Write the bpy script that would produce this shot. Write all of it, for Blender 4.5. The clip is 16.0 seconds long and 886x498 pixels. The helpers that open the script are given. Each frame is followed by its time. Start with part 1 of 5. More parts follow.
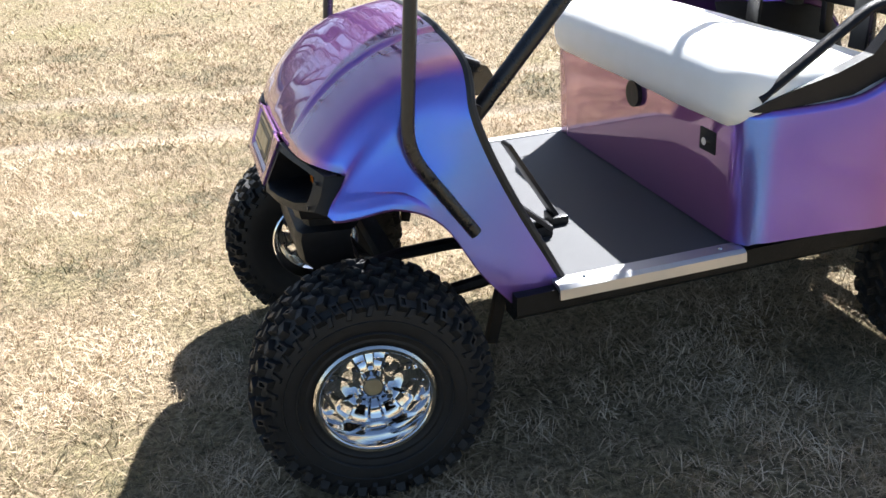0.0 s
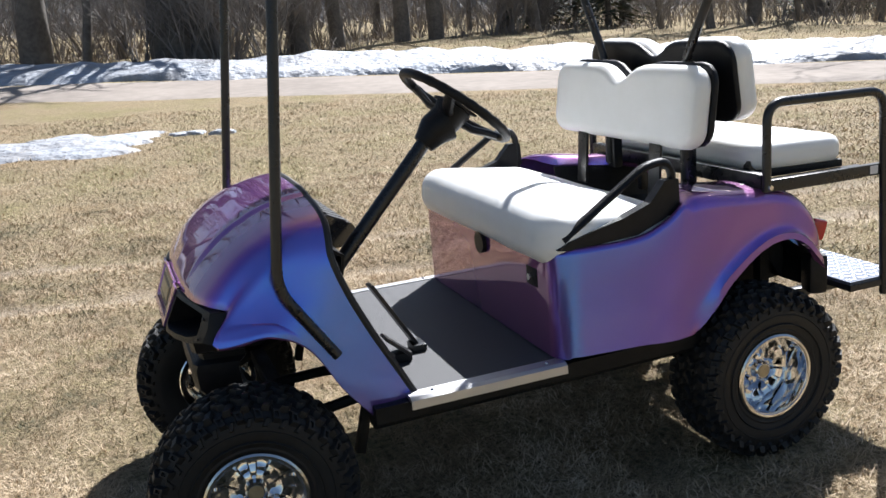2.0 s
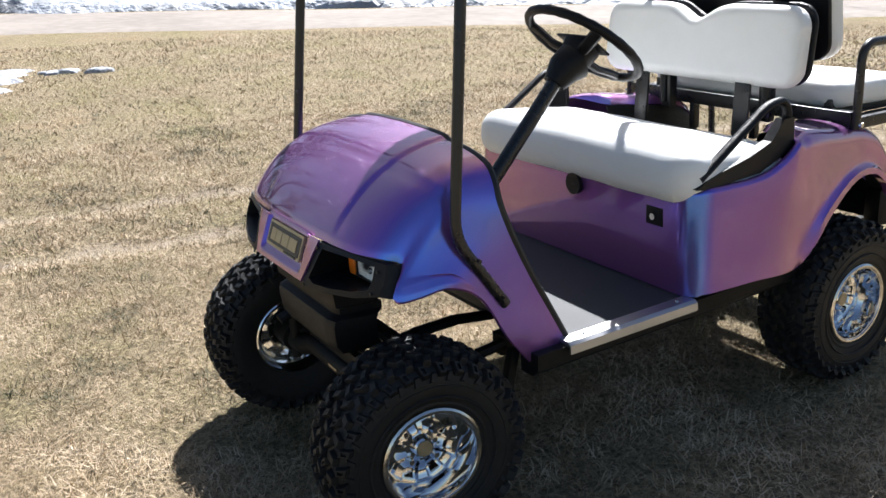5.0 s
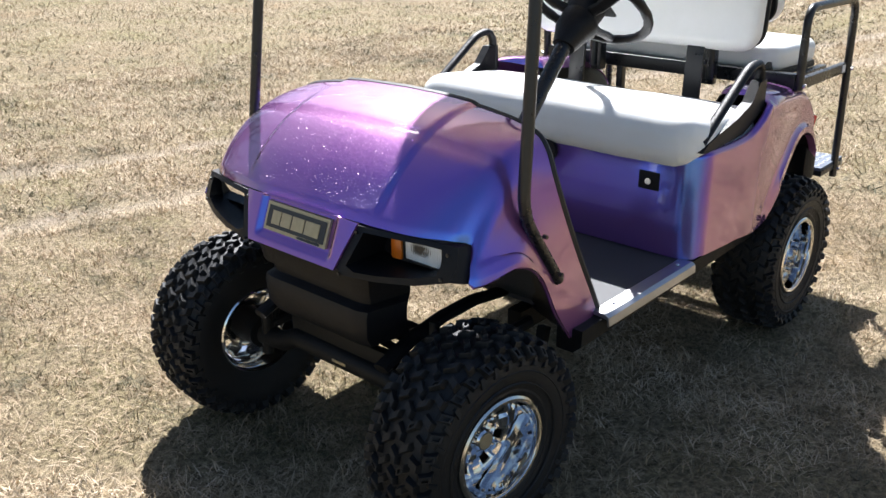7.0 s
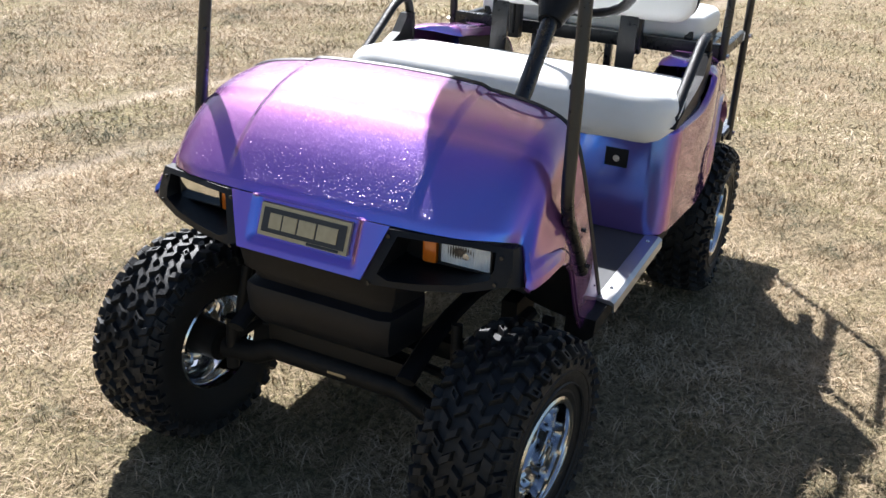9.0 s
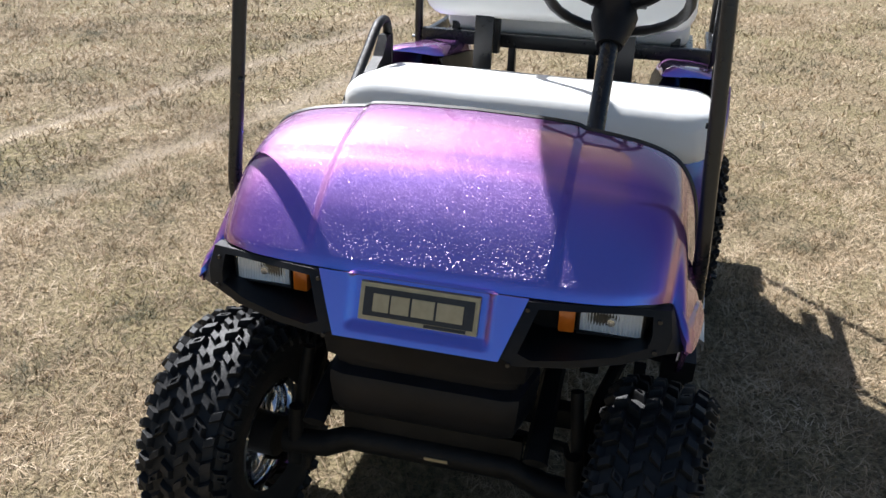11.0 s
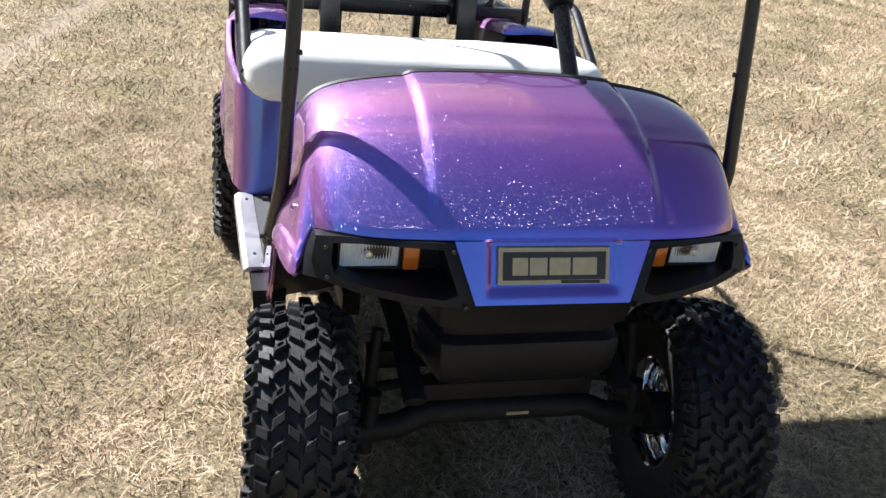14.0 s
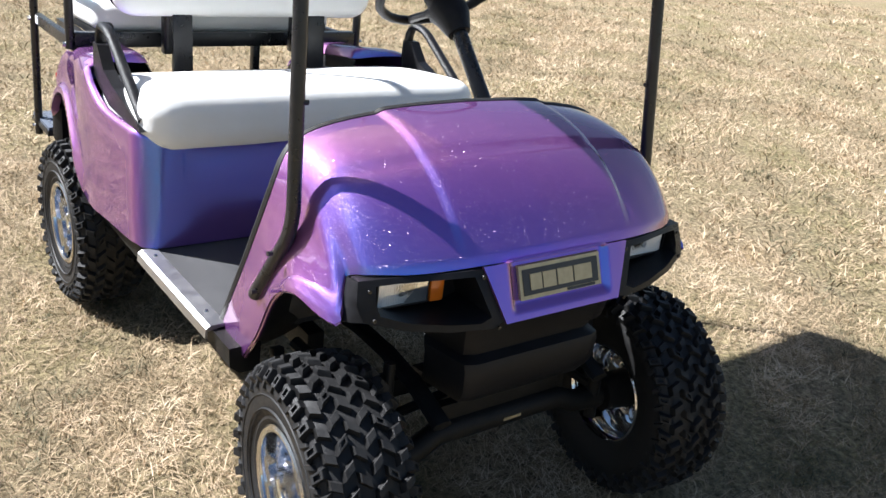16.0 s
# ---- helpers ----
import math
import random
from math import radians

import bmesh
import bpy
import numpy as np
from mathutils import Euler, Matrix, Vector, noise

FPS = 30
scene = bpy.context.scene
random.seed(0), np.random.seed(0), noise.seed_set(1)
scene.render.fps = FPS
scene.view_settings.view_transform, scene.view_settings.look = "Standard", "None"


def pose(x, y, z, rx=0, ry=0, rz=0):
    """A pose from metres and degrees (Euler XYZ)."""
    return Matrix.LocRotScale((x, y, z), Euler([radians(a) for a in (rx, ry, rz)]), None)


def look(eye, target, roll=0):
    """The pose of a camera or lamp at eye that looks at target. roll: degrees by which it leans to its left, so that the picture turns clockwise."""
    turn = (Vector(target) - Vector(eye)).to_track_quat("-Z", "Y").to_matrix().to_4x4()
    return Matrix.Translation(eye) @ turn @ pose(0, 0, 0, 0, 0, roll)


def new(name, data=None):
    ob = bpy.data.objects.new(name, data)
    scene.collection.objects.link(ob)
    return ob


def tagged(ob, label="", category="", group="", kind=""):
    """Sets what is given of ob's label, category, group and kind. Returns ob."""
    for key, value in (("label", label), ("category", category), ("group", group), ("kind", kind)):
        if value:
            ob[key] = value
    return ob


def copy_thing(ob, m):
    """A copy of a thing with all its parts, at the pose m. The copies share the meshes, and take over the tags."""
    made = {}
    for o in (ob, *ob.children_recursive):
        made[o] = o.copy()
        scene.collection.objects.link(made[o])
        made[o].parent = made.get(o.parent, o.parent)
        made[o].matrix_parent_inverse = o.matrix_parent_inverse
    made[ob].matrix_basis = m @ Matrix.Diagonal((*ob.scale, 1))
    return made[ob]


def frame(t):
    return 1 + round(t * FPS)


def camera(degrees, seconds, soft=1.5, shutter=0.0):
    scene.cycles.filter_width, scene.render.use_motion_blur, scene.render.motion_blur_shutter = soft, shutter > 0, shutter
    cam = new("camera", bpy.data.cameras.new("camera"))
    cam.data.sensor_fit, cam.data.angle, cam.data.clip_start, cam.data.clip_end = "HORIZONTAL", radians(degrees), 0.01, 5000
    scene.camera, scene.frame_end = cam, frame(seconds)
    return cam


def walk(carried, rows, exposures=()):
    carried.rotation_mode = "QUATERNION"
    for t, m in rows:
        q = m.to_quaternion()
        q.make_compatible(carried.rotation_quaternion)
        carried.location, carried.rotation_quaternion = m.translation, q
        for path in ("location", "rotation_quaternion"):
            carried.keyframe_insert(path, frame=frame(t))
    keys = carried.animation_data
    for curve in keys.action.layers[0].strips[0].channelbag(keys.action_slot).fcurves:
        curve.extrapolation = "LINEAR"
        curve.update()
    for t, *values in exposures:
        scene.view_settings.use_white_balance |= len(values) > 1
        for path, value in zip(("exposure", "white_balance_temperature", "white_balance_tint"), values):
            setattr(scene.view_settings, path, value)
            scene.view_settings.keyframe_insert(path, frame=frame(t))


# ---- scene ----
cam = camera(52.1, 16.0)
PATH = [
    (0, (-0.234, -2.35, 1.466), (0.215, -0.587, 0.636), -4.4),
    (0.5, (-0.253, -2.487, 1.477), (0.39, -0.759, 0.704), -4.2),
    (1, (-0.222, -2.596, 1.497), (0.513, -0.854, 0.845), -5.3),
    (1.5, (-0.175, -2.789, 1.503), (0.521, -1.002, 0.935), -4.0),
    (2, (-0.172, -2.883, 1.524), (0.464, -1.053, 1.027), -5.1),
    (2.5, (-0.213, -2.915, 1.517), (0.476, -1.102, 1.028), -5.5),
    (3, (-0.415, -2.892, 1.526), (0.382, -1.136, 0.996), -4.0),
    (3.5, (-0.654, -2.879, 1.531), (0.15, -1.161, 0.898), -4.4),
    (3.7, (-0.697, -2.858, 1.549), (0.105, -1.138, 0.918), -3.4),
    (5.8, (-1.222, -2.158, 1.588), (-0.054, -0.687, 0.901), -2.3),
    (6, (-1.301, -2.119, 1.588), (-0.041, -0.725, 0.901), -0.4),
    (6.5, (-1.408, -1.981, 1.579), (-0.116, -0.629, 0.87), 0.4),
    (7, (-1.454, -1.761, 1.581), (-0.089, -0.504, 0.835), -0.8),
    (7.5, (-1.483, -1.584, 1.593), (-0.041, -0.433, 0.821), 2.6),
    (8, (-1.58, -1.366, 1.606), (-0.015, -0.409, 0.81), 0.9),
    (8.5, (-1.658, -1.251, 1.624), (-0.027, -0.434, 0.807), 2.7),
    (9, (-1.641, -1.13, 1.611), (-0.018, -0.317, 0.771), 2.4),
    (9.5, (-1.607, -0.939, 1.621), (0.023, -0.15, 0.771), -0.3),
    (10, (-1.589, -0.788, 1.638), (0.074, -0.082, 0.78), 2.8),
    (10.2, (-1.599, -0.717, 1.635), (0.089, -0.066, 0.783), 3.6),
    (12.3, (-1.603, 0.11, 1.645), (0.195, 0.156, 0.769), 0.2),
    (12.5, (-1.608, 0.221, 1.626), (0.195, 0.143, 0.763), 1.8),
    (13, (-1.636, 0.381, 1.59), (0.145, 0.051, 0.742), 3.0),
    (13.5, (-1.671, 0.593, 1.587), (0.07, 0.098, 0.736), 4.6),
    (14, (-1.639, 0.704, 1.572), (0.094, 0.183, 0.72), 7.2),
    (14.5, (-1.494, 0.853, 1.53), (0.189, 0.214, 0.659), 6.4),
    (15, (-1.394, 0.98, 1.56), (0.235, 0.255, 0.655), 4.3),
    (15.5, (-1.386, 1.139, 1.572), (0.169, 0.223, 0.711), 5.8),
    (16, (-1.405, 1.35, 1.579), (0.055, 0.22, 0.809), 7.2),
]
walk(cam, [(t, look(eye, target, roll)) for t, eye, target, roll in PATH],
     exposures=[(0, 1.95, 6250, 10), (0.6, 1.9, 6250, 10), (1.1, 1.55, 6250, 10), (1.7, 1.2, 6250, 10), (3.0, 1.05, 6250, 10), (3.6, 1.0, 6250, 10), (6.0, 1.5, 6250, 10), (8.5, 1.5, 6250, 10), (9.2, 1.45, 6250, 10), (10.0, 0.92, 6250, 10), (10.6, 1.0, 6250, 10), (12.5, 1.4, 6250, 10), (16.0, 1.46, 6250, 10)])

# ---- world, sun, exposure ----
SUN = Vector((0.65, 0.67, 1.0)).normalized()
world = bpy.data.worlds.new("sky")
scene.world = world
world.use_nodes = True
wn = world.node_tree
sky = wn.nodes.new("ShaderNodeTexSky")
sky.sky_type, sky.sun_disc = "NISHITA", False
sky.sun_elevation = math.asin(SUN.z)
sky.sun_rotation = math.atan2(SUN.x, SUN.y)
sky.air_density, sky.dust_density = 1.0, 0.8
wn.links.new(sky.outputs["Color"], wn.nodes["Background"].inputs["Color"])
wn.nodes["Background"].inputs["Strength"].default_value = 0.044
sun_data = bpy.data.lights.new("sun", "SUN")
sun_data.energy, sun_data.angle, sun_data.color = 5.0, radians(0.6), (1.0, 0.985, 0.985)
sun = new("sun", sun_data)
sun.matrix_world = look(SUN * 40, (0, 0, 0))
scene.view_settings.exposure = 0.0


# ---- materials ----
def mat(name, base, rough=0.5, metal=0.0, coat=0.0, spec=0.5, second=None, scale=40.0, bump=0.0, bump_scale=200.0,
        mix_scale=None, rough_var=0.0, ior=None, trans=0.0, detail=4.0, bump_dist=0.004):
    """A principled material with a two-scale colour variation, roughness variation and fine relief."""
    m = bpy.data.materials.new(name)
    m.use_nodes = True
    nt = m.node_tree
    p = nt.nodes["Principled BSDF"]
    p.inputs["Base Color"].default_value = (*base, 1)
    p.inputs["Roughness"].default_value = rough
    p.inputs["Metallic"].default_value = metal
    p.inputs["Coat Weight"].default_value = coat
    p.inputs["Coat Roughness"].default_value = 0.03
    p.inputs["Specular IOR Level"].default_value = spec
    p.inputs["Transmission Weight"].default_value = trans
    if ior:
        p.inputs["IOR"].default_value = ior
    tc = nt.nodes.new("ShaderNodeTexCoord")
    if second:
        n1 = nt.nodes.new("ShaderNodeTexNoise")
        n1.inputs["Scale"].default_value, n1.inputs["Detail"].default_value = scale, detail
        n2 = nt.nodes.new("ShaderNodeTexNoise")
        n2.inputs["Scale"].default_value, n2.inputs["Detail"].default_value = (mix_scale or scale / 9), 3.0
        add = nt.nodes.new("ShaderNodeMath")
        add.operation = "MULTIPLY_ADD"
        add.inputs[1].default_value = 0.5
        half = nt.nodes.new("ShaderNodeMath")
        half.operation = "MULTIPLY"
        half.inputs[1].default_value = 0.5
        nt.links.new(tc.outputs["Object"], n1.inputs["Vector"])
        nt.links.new(tc.outputs["Object"], n2.inputs["Vector"])
        nt.links.new(n2.outputs["Fac"], half.inputs[0])
        nt.links.new(n1.outputs["Fac"], add.inputs[0])
        nt.links.new(half.outputs[0], add.inputs[2])
        ramp = nt.nodes.new("ShaderNodeValToRGB")
        ramp.color_ramp.elements[0].position, ramp.color_ramp.elements[1].position = 0.36, 0.66
        ramp.color_ramp.elements[0].color, ramp.color_ramp.elements[1].color = (*base, 1), (*second, 1)
        nt.links.new(add.outputs[0], ramp.inputs["Fac"])
        nt.links.new(ramp.outputs["Color"], p.inputs["Base Color"])
        if rough_var:
            mr = nt.nodes.new("ShaderNodeMapRange")
            mr.inputs["From Min"].default_value, mr.inputs["From Max"].default_value = 0.3, 0.7
            mr.inputs["To Min"].default_value, mr.inputs["To Max"].default_value = rough - rough_var, rough + rough_var
            nt.links.new(add.outputs[0], mr.inputs["Value"])
            nt.links.new(mr.outputs["Result"], p.inputs["Roughness"])
    if bump:
        nb = nt.nodes.new("ShaderNodeTexNoise")
        nb.inputs["Scale"].default_value, nb.inputs["Detail"].default_value = bump_scale, 3.0
        b = nt.nodes.new("ShaderNodeBump")
        b.inputs["Strength"].default_value, b.inputs["Distance"].default_value = bump, bump_dist
        nt.links.new(tc.outputs["Object"], nb.inputs["Vector"])
        nt.links.new(nb.outputs["Fac"], b.inputs["Height"])
        nt.links.new(b.outputs["Normal"], p.inputs["Normal"])
    return m


def paint_material():
    """Colour-shifting flake paint: a gloss that turns from blue over violet to copper with the angle, flakes, a dark base and a clear coat."""
    m = bpy.data.materials.new("colour_shift_paint")
    m.use_nodes = True
    nt = m.node_tree
    out = nt.nodes["Material Output"]
    p = nt.nodes["Principled BSDF"]
    p.inputs["Base Color"].default_value = (0.26, 0.085, 0.38, 1)
    p.inputs["Roughness"].default_value, p.inputs["Metallic"].default_value = 0.5, 0.0
    p.inputs["Specular IOR Level"].default_value = 0.0
    tc = nt.nodes.new("ShaderNodeTexCoord")
    ge = nt.nodes.new("ShaderNodeNewGeometry")

    def jitter(scale, amount):
        """The surface normal, tipped by chance from flake to flake."""
        vo = nt.nodes.new("ShaderNodeTexVoronoi")
        vo.inputs["Scale"].default_value = scale
        nt.links.new(tc.outputs["Object"], vo.inputs["Vector"])
        sub = nt.nodes.new("ShaderNodeVectorMath")
        sub.operation = "SUBTRACT"
        sub.inputs[1].default_value = (0.5, 0.5, 0.5)
        nt.links.new(vo.outputs["Color"], sub.inputs[0])
        sc = nt.nodes.new("ShaderNodeVectorMath")
        sc.operation = "SCALE"
        sc.inputs["Scale"].default_value = amount
        nt.links.new(sub.outputs["Vector"], sc.inputs[0])
        ad = nt.nodes.new("ShaderNodeVectorMath")
        nt.links.new(ge.outputs["Normal"], ad.inputs[0])
        nt.links.new(sc.outputs["Vector"], ad.inputs[1])
        no = nt.nodes.new("ShaderNodeVectorMath")
        no.operation = "NORMALIZE"
        nt.links.new(ad.outputs["Vector"], no.inputs[0])
        return no.outputs["Vector"]

    def gloss(colour, rough, normal=None):
        g = nt.nodes.new("ShaderNodeBsdfGlossy")
        g.inputs["Color"].default_value, g.inputs["Roughness"].default_value = (*colour, 1), rough
        if normal:
            nt.links.new(normal, g.inputs["Normal"])
        return g.outputs["BSDF"]

    def blend(fac, a, b):
        mx = nt.nodes.new("ShaderNodeMixShader")
        if isinstance(fac, float):
            mx.inputs["Fac"].default_value = fac
        else:
            nt.links.new(fac, mx.inputs["Fac"])
        nt.links.new(a, mx.inputs[1])
        nt.links.new(b, mx.inputs[2])
        return mx.outputs["Shader"]

    def angle(lo, hi):
        lw = nt.nodes.new("ShaderNodeLayerWeight")
        lw.inputs["Blend"].default_value = 0.5
        mr = nt.nodes.new("ShaderNodeMapRange")
        mr.inputs["From Min"].default_value, mr.inputs["From Max"].default_value = lo, hi
        nt.links.new(lw.outputs["Facing"], mr.inputs["Value"])
        return mr.outputs["Result"]

    fine = jitter(1300.0, 0.10)
    sharp = gloss((0.025, 0.25, 0.95), 0.12, fine)
    for lo, hi, colour, rough, normal in ((0.07, 0.19, (0.07, 0.065, 0.60), 0.12, fine), (0.20, 0.34, (0.10, 0.032, 0.32), 0.09, fine), (0.37, 0.47, (0.42, 0.25, 0.27), 0.05, None), (0.60, 0.90, (0.42, 0.27, 0.32), 0.04, None)):
        sharp = blend(angle(lo, hi), sharp, gloss(colour, rough, normal))
    rough_fine = jitter(1300.0, 0.30)
    wide = gloss((0.015, 0.10, 0.58), 0.52, rough_fine)
    for lo, hi, colour in ((0.06, 0.16, (0.15, 0.09, 0.50)), (0.20, 0.38, (0.66, 0.25, 0.56)), (0.48, 0.68, (0.18, 0.08, 0.13))):
        wide = blend(angle(lo, hi), wide, gloss(colour, 0.52, rough_fine))
    flakes = gloss((0.90, 0.60, 0.88), 0.36, jitter(1500.0, 0.70))
    sparkle = gloss((1.0, 0.75, 0.95), 0.18, jitter(1000.0, 1.8))
    body = blend(0.80, p.outputs["BSDF"], blend(0.018, blend(0.07, blend(0.27, sharp, wide), flakes), sparkle))
    fr = nt.nodes.new("ShaderNodeFresnel")
    fr.inputs["IOR"].default_value = 1.5
    nt.links.new(blend(fr.outputs["Fac"], body, gloss((1, 1, 1), 0.03)), out.inputs["Surface"])
    return m


def thin_glass(name):
    """A thin clear pane: see-through, with a gloss that grows towards the edges."""
    m = bpy.data.materials.new(name)
    m.use_nodes = True
    nt = m.node_tree
    fr = nt.nodes.new("ShaderNodeFresnel")
    fr.inputs["IOR"].default_value = 1.45
    clear = nt.nodes.new("ShaderNodeBsdfTransparent")
    clear.inputs["Color"].default_value = (0.93, 0.95, 0.97, 1)
    g = nt.nodes.new("ShaderNodeBsdfGlossy")
    g.inputs["Roughness"].default_value = 0.06
    mx = nt.nodes.new("ShaderNodeMixShader")
    nt.links.new(fr.outputs["Fac"], mx.inputs["Fac"])
    nt.links.new(clear.outputs["BSDF"], mx.inputs[1])
    nt.links.new(g.outputs["BSDF"], mx.inputs[2])
    nt.links.new(mx.outputs["Shader"], nt.nodes["Material Output"].inputs["Surface"])
    return m


PAINT = paint_material()
BLACK_PLASTIC = mat("black_moulded_plastic", (0.006, 0.006, 0.007), 0.42, spec=0.24, second=(0.012, 0.012, 0.014), scale=60, bump=0.25, bump_scale=700, rough_var=0.08)
BLACK_STEEL = mat("black_powder_coated_steel", (0.010, 0.010, 0.011), 0.30, second=(0.018, 0.018, 0.019), scale=50, bump=0.12, bump_scale=500, rough_var=0.08)
GLOSS_PLASTIC = mat("glossy_black_plastic", (0.02, 0.02, 0.022), 0.14, spec=0.8, second=(0.03, 0.03, 0.032), scale=50, rough_var=0.04)
CHASSIS = mat("black_chassis_steel", (0.006, 0.006, 0.006), 0.55, spec=0.22, second=(0.018, 0.017, 0.015), scale=25, bump=0.3, bump_scale=220, rough_var=0.1)
RUBBER = mat("tyre_rubber", (0.009, 0.009, 0.0095), 0.56, spec=0.34, second=(0.020, 0.020, 0.020), scale=45, bump=0.35, bump_scale=420, rough_var=0.14)
TRIM_RUBBER = mat("black_edge_trim_rubber", (0.012, 0.012, 0.012), 0.55, second=(0.02, 0.02, 0.02), scale=90)
CHROME = mat("chrome", (0.80, 0.81, 0.83), 0.06, 1.0, second=(0.70, 0.71, 0.73), scale=30, rough_var=0.03)
LIP = mat("polished_rim_lip", (0.72, 0.70, 0.66), 0.22, 1.0, second=(0.60, 0.58, 0.54), scale=60, rough_var=0.06)
VINYL = mat("white_marine_vinyl", (0.88, 0.88, 0.85), 0.38, second=(0.92, 0.92, 0.90), scale=14, bump=0.2, bump_scale=900, rough_var=0.06)
MAT_FLOOR = mat("charcoal_floor_mat", (0.036, 0.037, 0.040), 0.60, second=(0.070, 0.070, 0.073), scale=120, mix_scale=6, bump=0.5, bump_scale=500, rough_var=0.1)
ALUMINIUM = mat("brushed_aluminium", (0.52, 0.52, 0.53), 0.42, 1.0, second=(0.52, 0.52, 0.52), scale=45, bump=0.1, bump_scale=400, rough_var=0.08)
TREAD_PLATE = mat("tread_plate", (0.13, 0.15, 0.19), 0.7, 0.35, spec=0.25, second=(0.10, 0.115, 0.145), scale=30, bump=0.1, bump_scale=300, rough_var=0.06)
AMBER = mat("amber_lens", (0.75, 0.20, 0.015), 0.2, coat=0.6, second=(0.60, 0.14, 0.01), scale=70)
RED_LENS = mat("red_lens", (0.55, 0.012, 0.015), 0.2, coat=0.6, second=(0.40, 0.01, 0.01), scale=70)
LAMP_SILVER = mat("lamp_reflector", (0.78, 0.80, 0.84), 0.18, 1.0, second=(0.60, 0.62, 0.66), scale=80, rough_var=0.05)
LAMP_WHITE = mat("frosted_lamp_reflector", (0.80, 0.83, 0.88), 0.2, 0.1, second=(0.92, 0.94, 0.97), scale=60)
LAMP_GLASS = thin_glass("fluted_lamp_glass")
GOLD = mat("champagne_gold_plate", (0.50, 0.42, 0.26), 0.4, 0.4, second=(0.40, 0.33, 0.2), scale=60)
PLATE_DARK = mat("dark_badge_plate", (0.018, 0.017, 0.02), 0.4, second=(0.03, 0.03, 0.03), scale=90)
STICKER = mat("white_sticker", (0.7, 0.7, 0.72), 0.5, second=(0.6, 0.6, 0.63), scale=60)
BARK = mat("grey_brown_bark", (0.085, 0.075, 0.066), 0.9, second=(0.19, 0.17, 0.15), scale=9, mix_scale=1.4, bump=0.9, bump_scale=22)
TWIG = mat("bare_twigs", (0.14, 0.125, 0.115), 0.9, second=(0.27, 0.245, 0.225), scale=3)
BRUSH = mat("dry_brush", (0.15, 0.125, 0.105), 0.9, second=(0.29, 0.245, 0.20), scale=1.2)
NEEDLES = mat("dark_needles", (0.018, 0.026, 0.014), 0.8, second=(0.05, 0.06, 0.03), scale=2.0)
# lighter than the nearer woods: the haze of distance is in the colour
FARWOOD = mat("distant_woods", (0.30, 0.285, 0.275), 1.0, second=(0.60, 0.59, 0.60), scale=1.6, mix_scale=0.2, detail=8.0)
SNOW = mat("old_snow", (0.38, 0.41, 0.46), 0.6, second=(0.25, 0.245, 0.245), scale=2.6, mix_scale=0.7, bump=1.0, bump_scale=4, bump_dist=0.12)
ROAD = mat("packed_dirt_road", (0.21, 0.177, 0.148), 0.95, second=(0.31, 0.265, 0.224), scale=4, mix_scale=0.5, bump=0.4, bump_scale=30)


# ---- mesh helpers ----
BODY_SHAPE = False


def part(name, bm, material, parent, label="", smooth=True, bevel=0.0):
    """Links a bmesh as one mesh object under a thing or a part."""
    if bevel:
        edges = [e for e in bm.edges if len(e.link_faces) == 2 and e.calc_face_angle(0) > 0.6]
        bmesh.ops.bevel(bm, geom=edges, offset=bevel, segments=2, profile=0.6, affect="EDGES", clamp_overlap=True)
    bmesh.ops.recalc_face_normals(bm, faces=bm.faces)
    if BODY_SHAPE:
        for v in bm.verts:
            v.co = fit_body(v.co)
    me = bpy.data.meshes.new(name)
    bm.to_mesh(me)
    bm.free()
    me.materials.append(material)
    if smooth:
        me.shade_smooth()
        me.set_sharp_from_angle(angle=radians(38))
    ob = new(name, me)
    ob.parent = parent
    if label:
        tagged(ob, label)
    return ob


def box(size, at=(0, 0, 0), turn=(0, 0, 0), bm=None):
    bm = bm or bmesh.new()
    m = pose(*at, *turn) @ Matrix.Diagonal((*size, 1))
    bmesh.ops.create_cube(bm, size=1.0, matrix=m)
    return bm


def cyl(a, b, r, r2=None, segments=16, bm=None):
    bm = bm or bmesh.new()
    a, b = Vector(a), Vector(b)
    q = (b - a).to_track_quat("Z", "Y").to_matrix().to_4x4()
    bmesh.ops.create_cone(bm, cap_ends=True, segments=segments, radius1=r, radius2=r if r2 is None else r2, depth=(b - a).length,
                          matrix=Matrix.Translation((a + b) / 2) @ q)
    return bm


def rounded(points, radius, steps=5):
    """A polyline with its inner corners rounded."""
    pts = [Vector(p) for p in points]
    res = [pts[0]]
    for a, b, c in zip(pts, pts[1:], pts[2:]):
        d1, d2 = (a - b), (c - b)
        r = min(radius, d1.length * 0.48, d2.length * 0.48)
        p1, p2 = b + d1.normalized() * r, b + d2.normalized() * r
        for i in range(steps + 1):
            u = i / steps
            res.append(p1 * (1 - u) ** 2 + b * 2 * u * (1 - u) + p2 * u * u)
    return res + [pts[-1]]


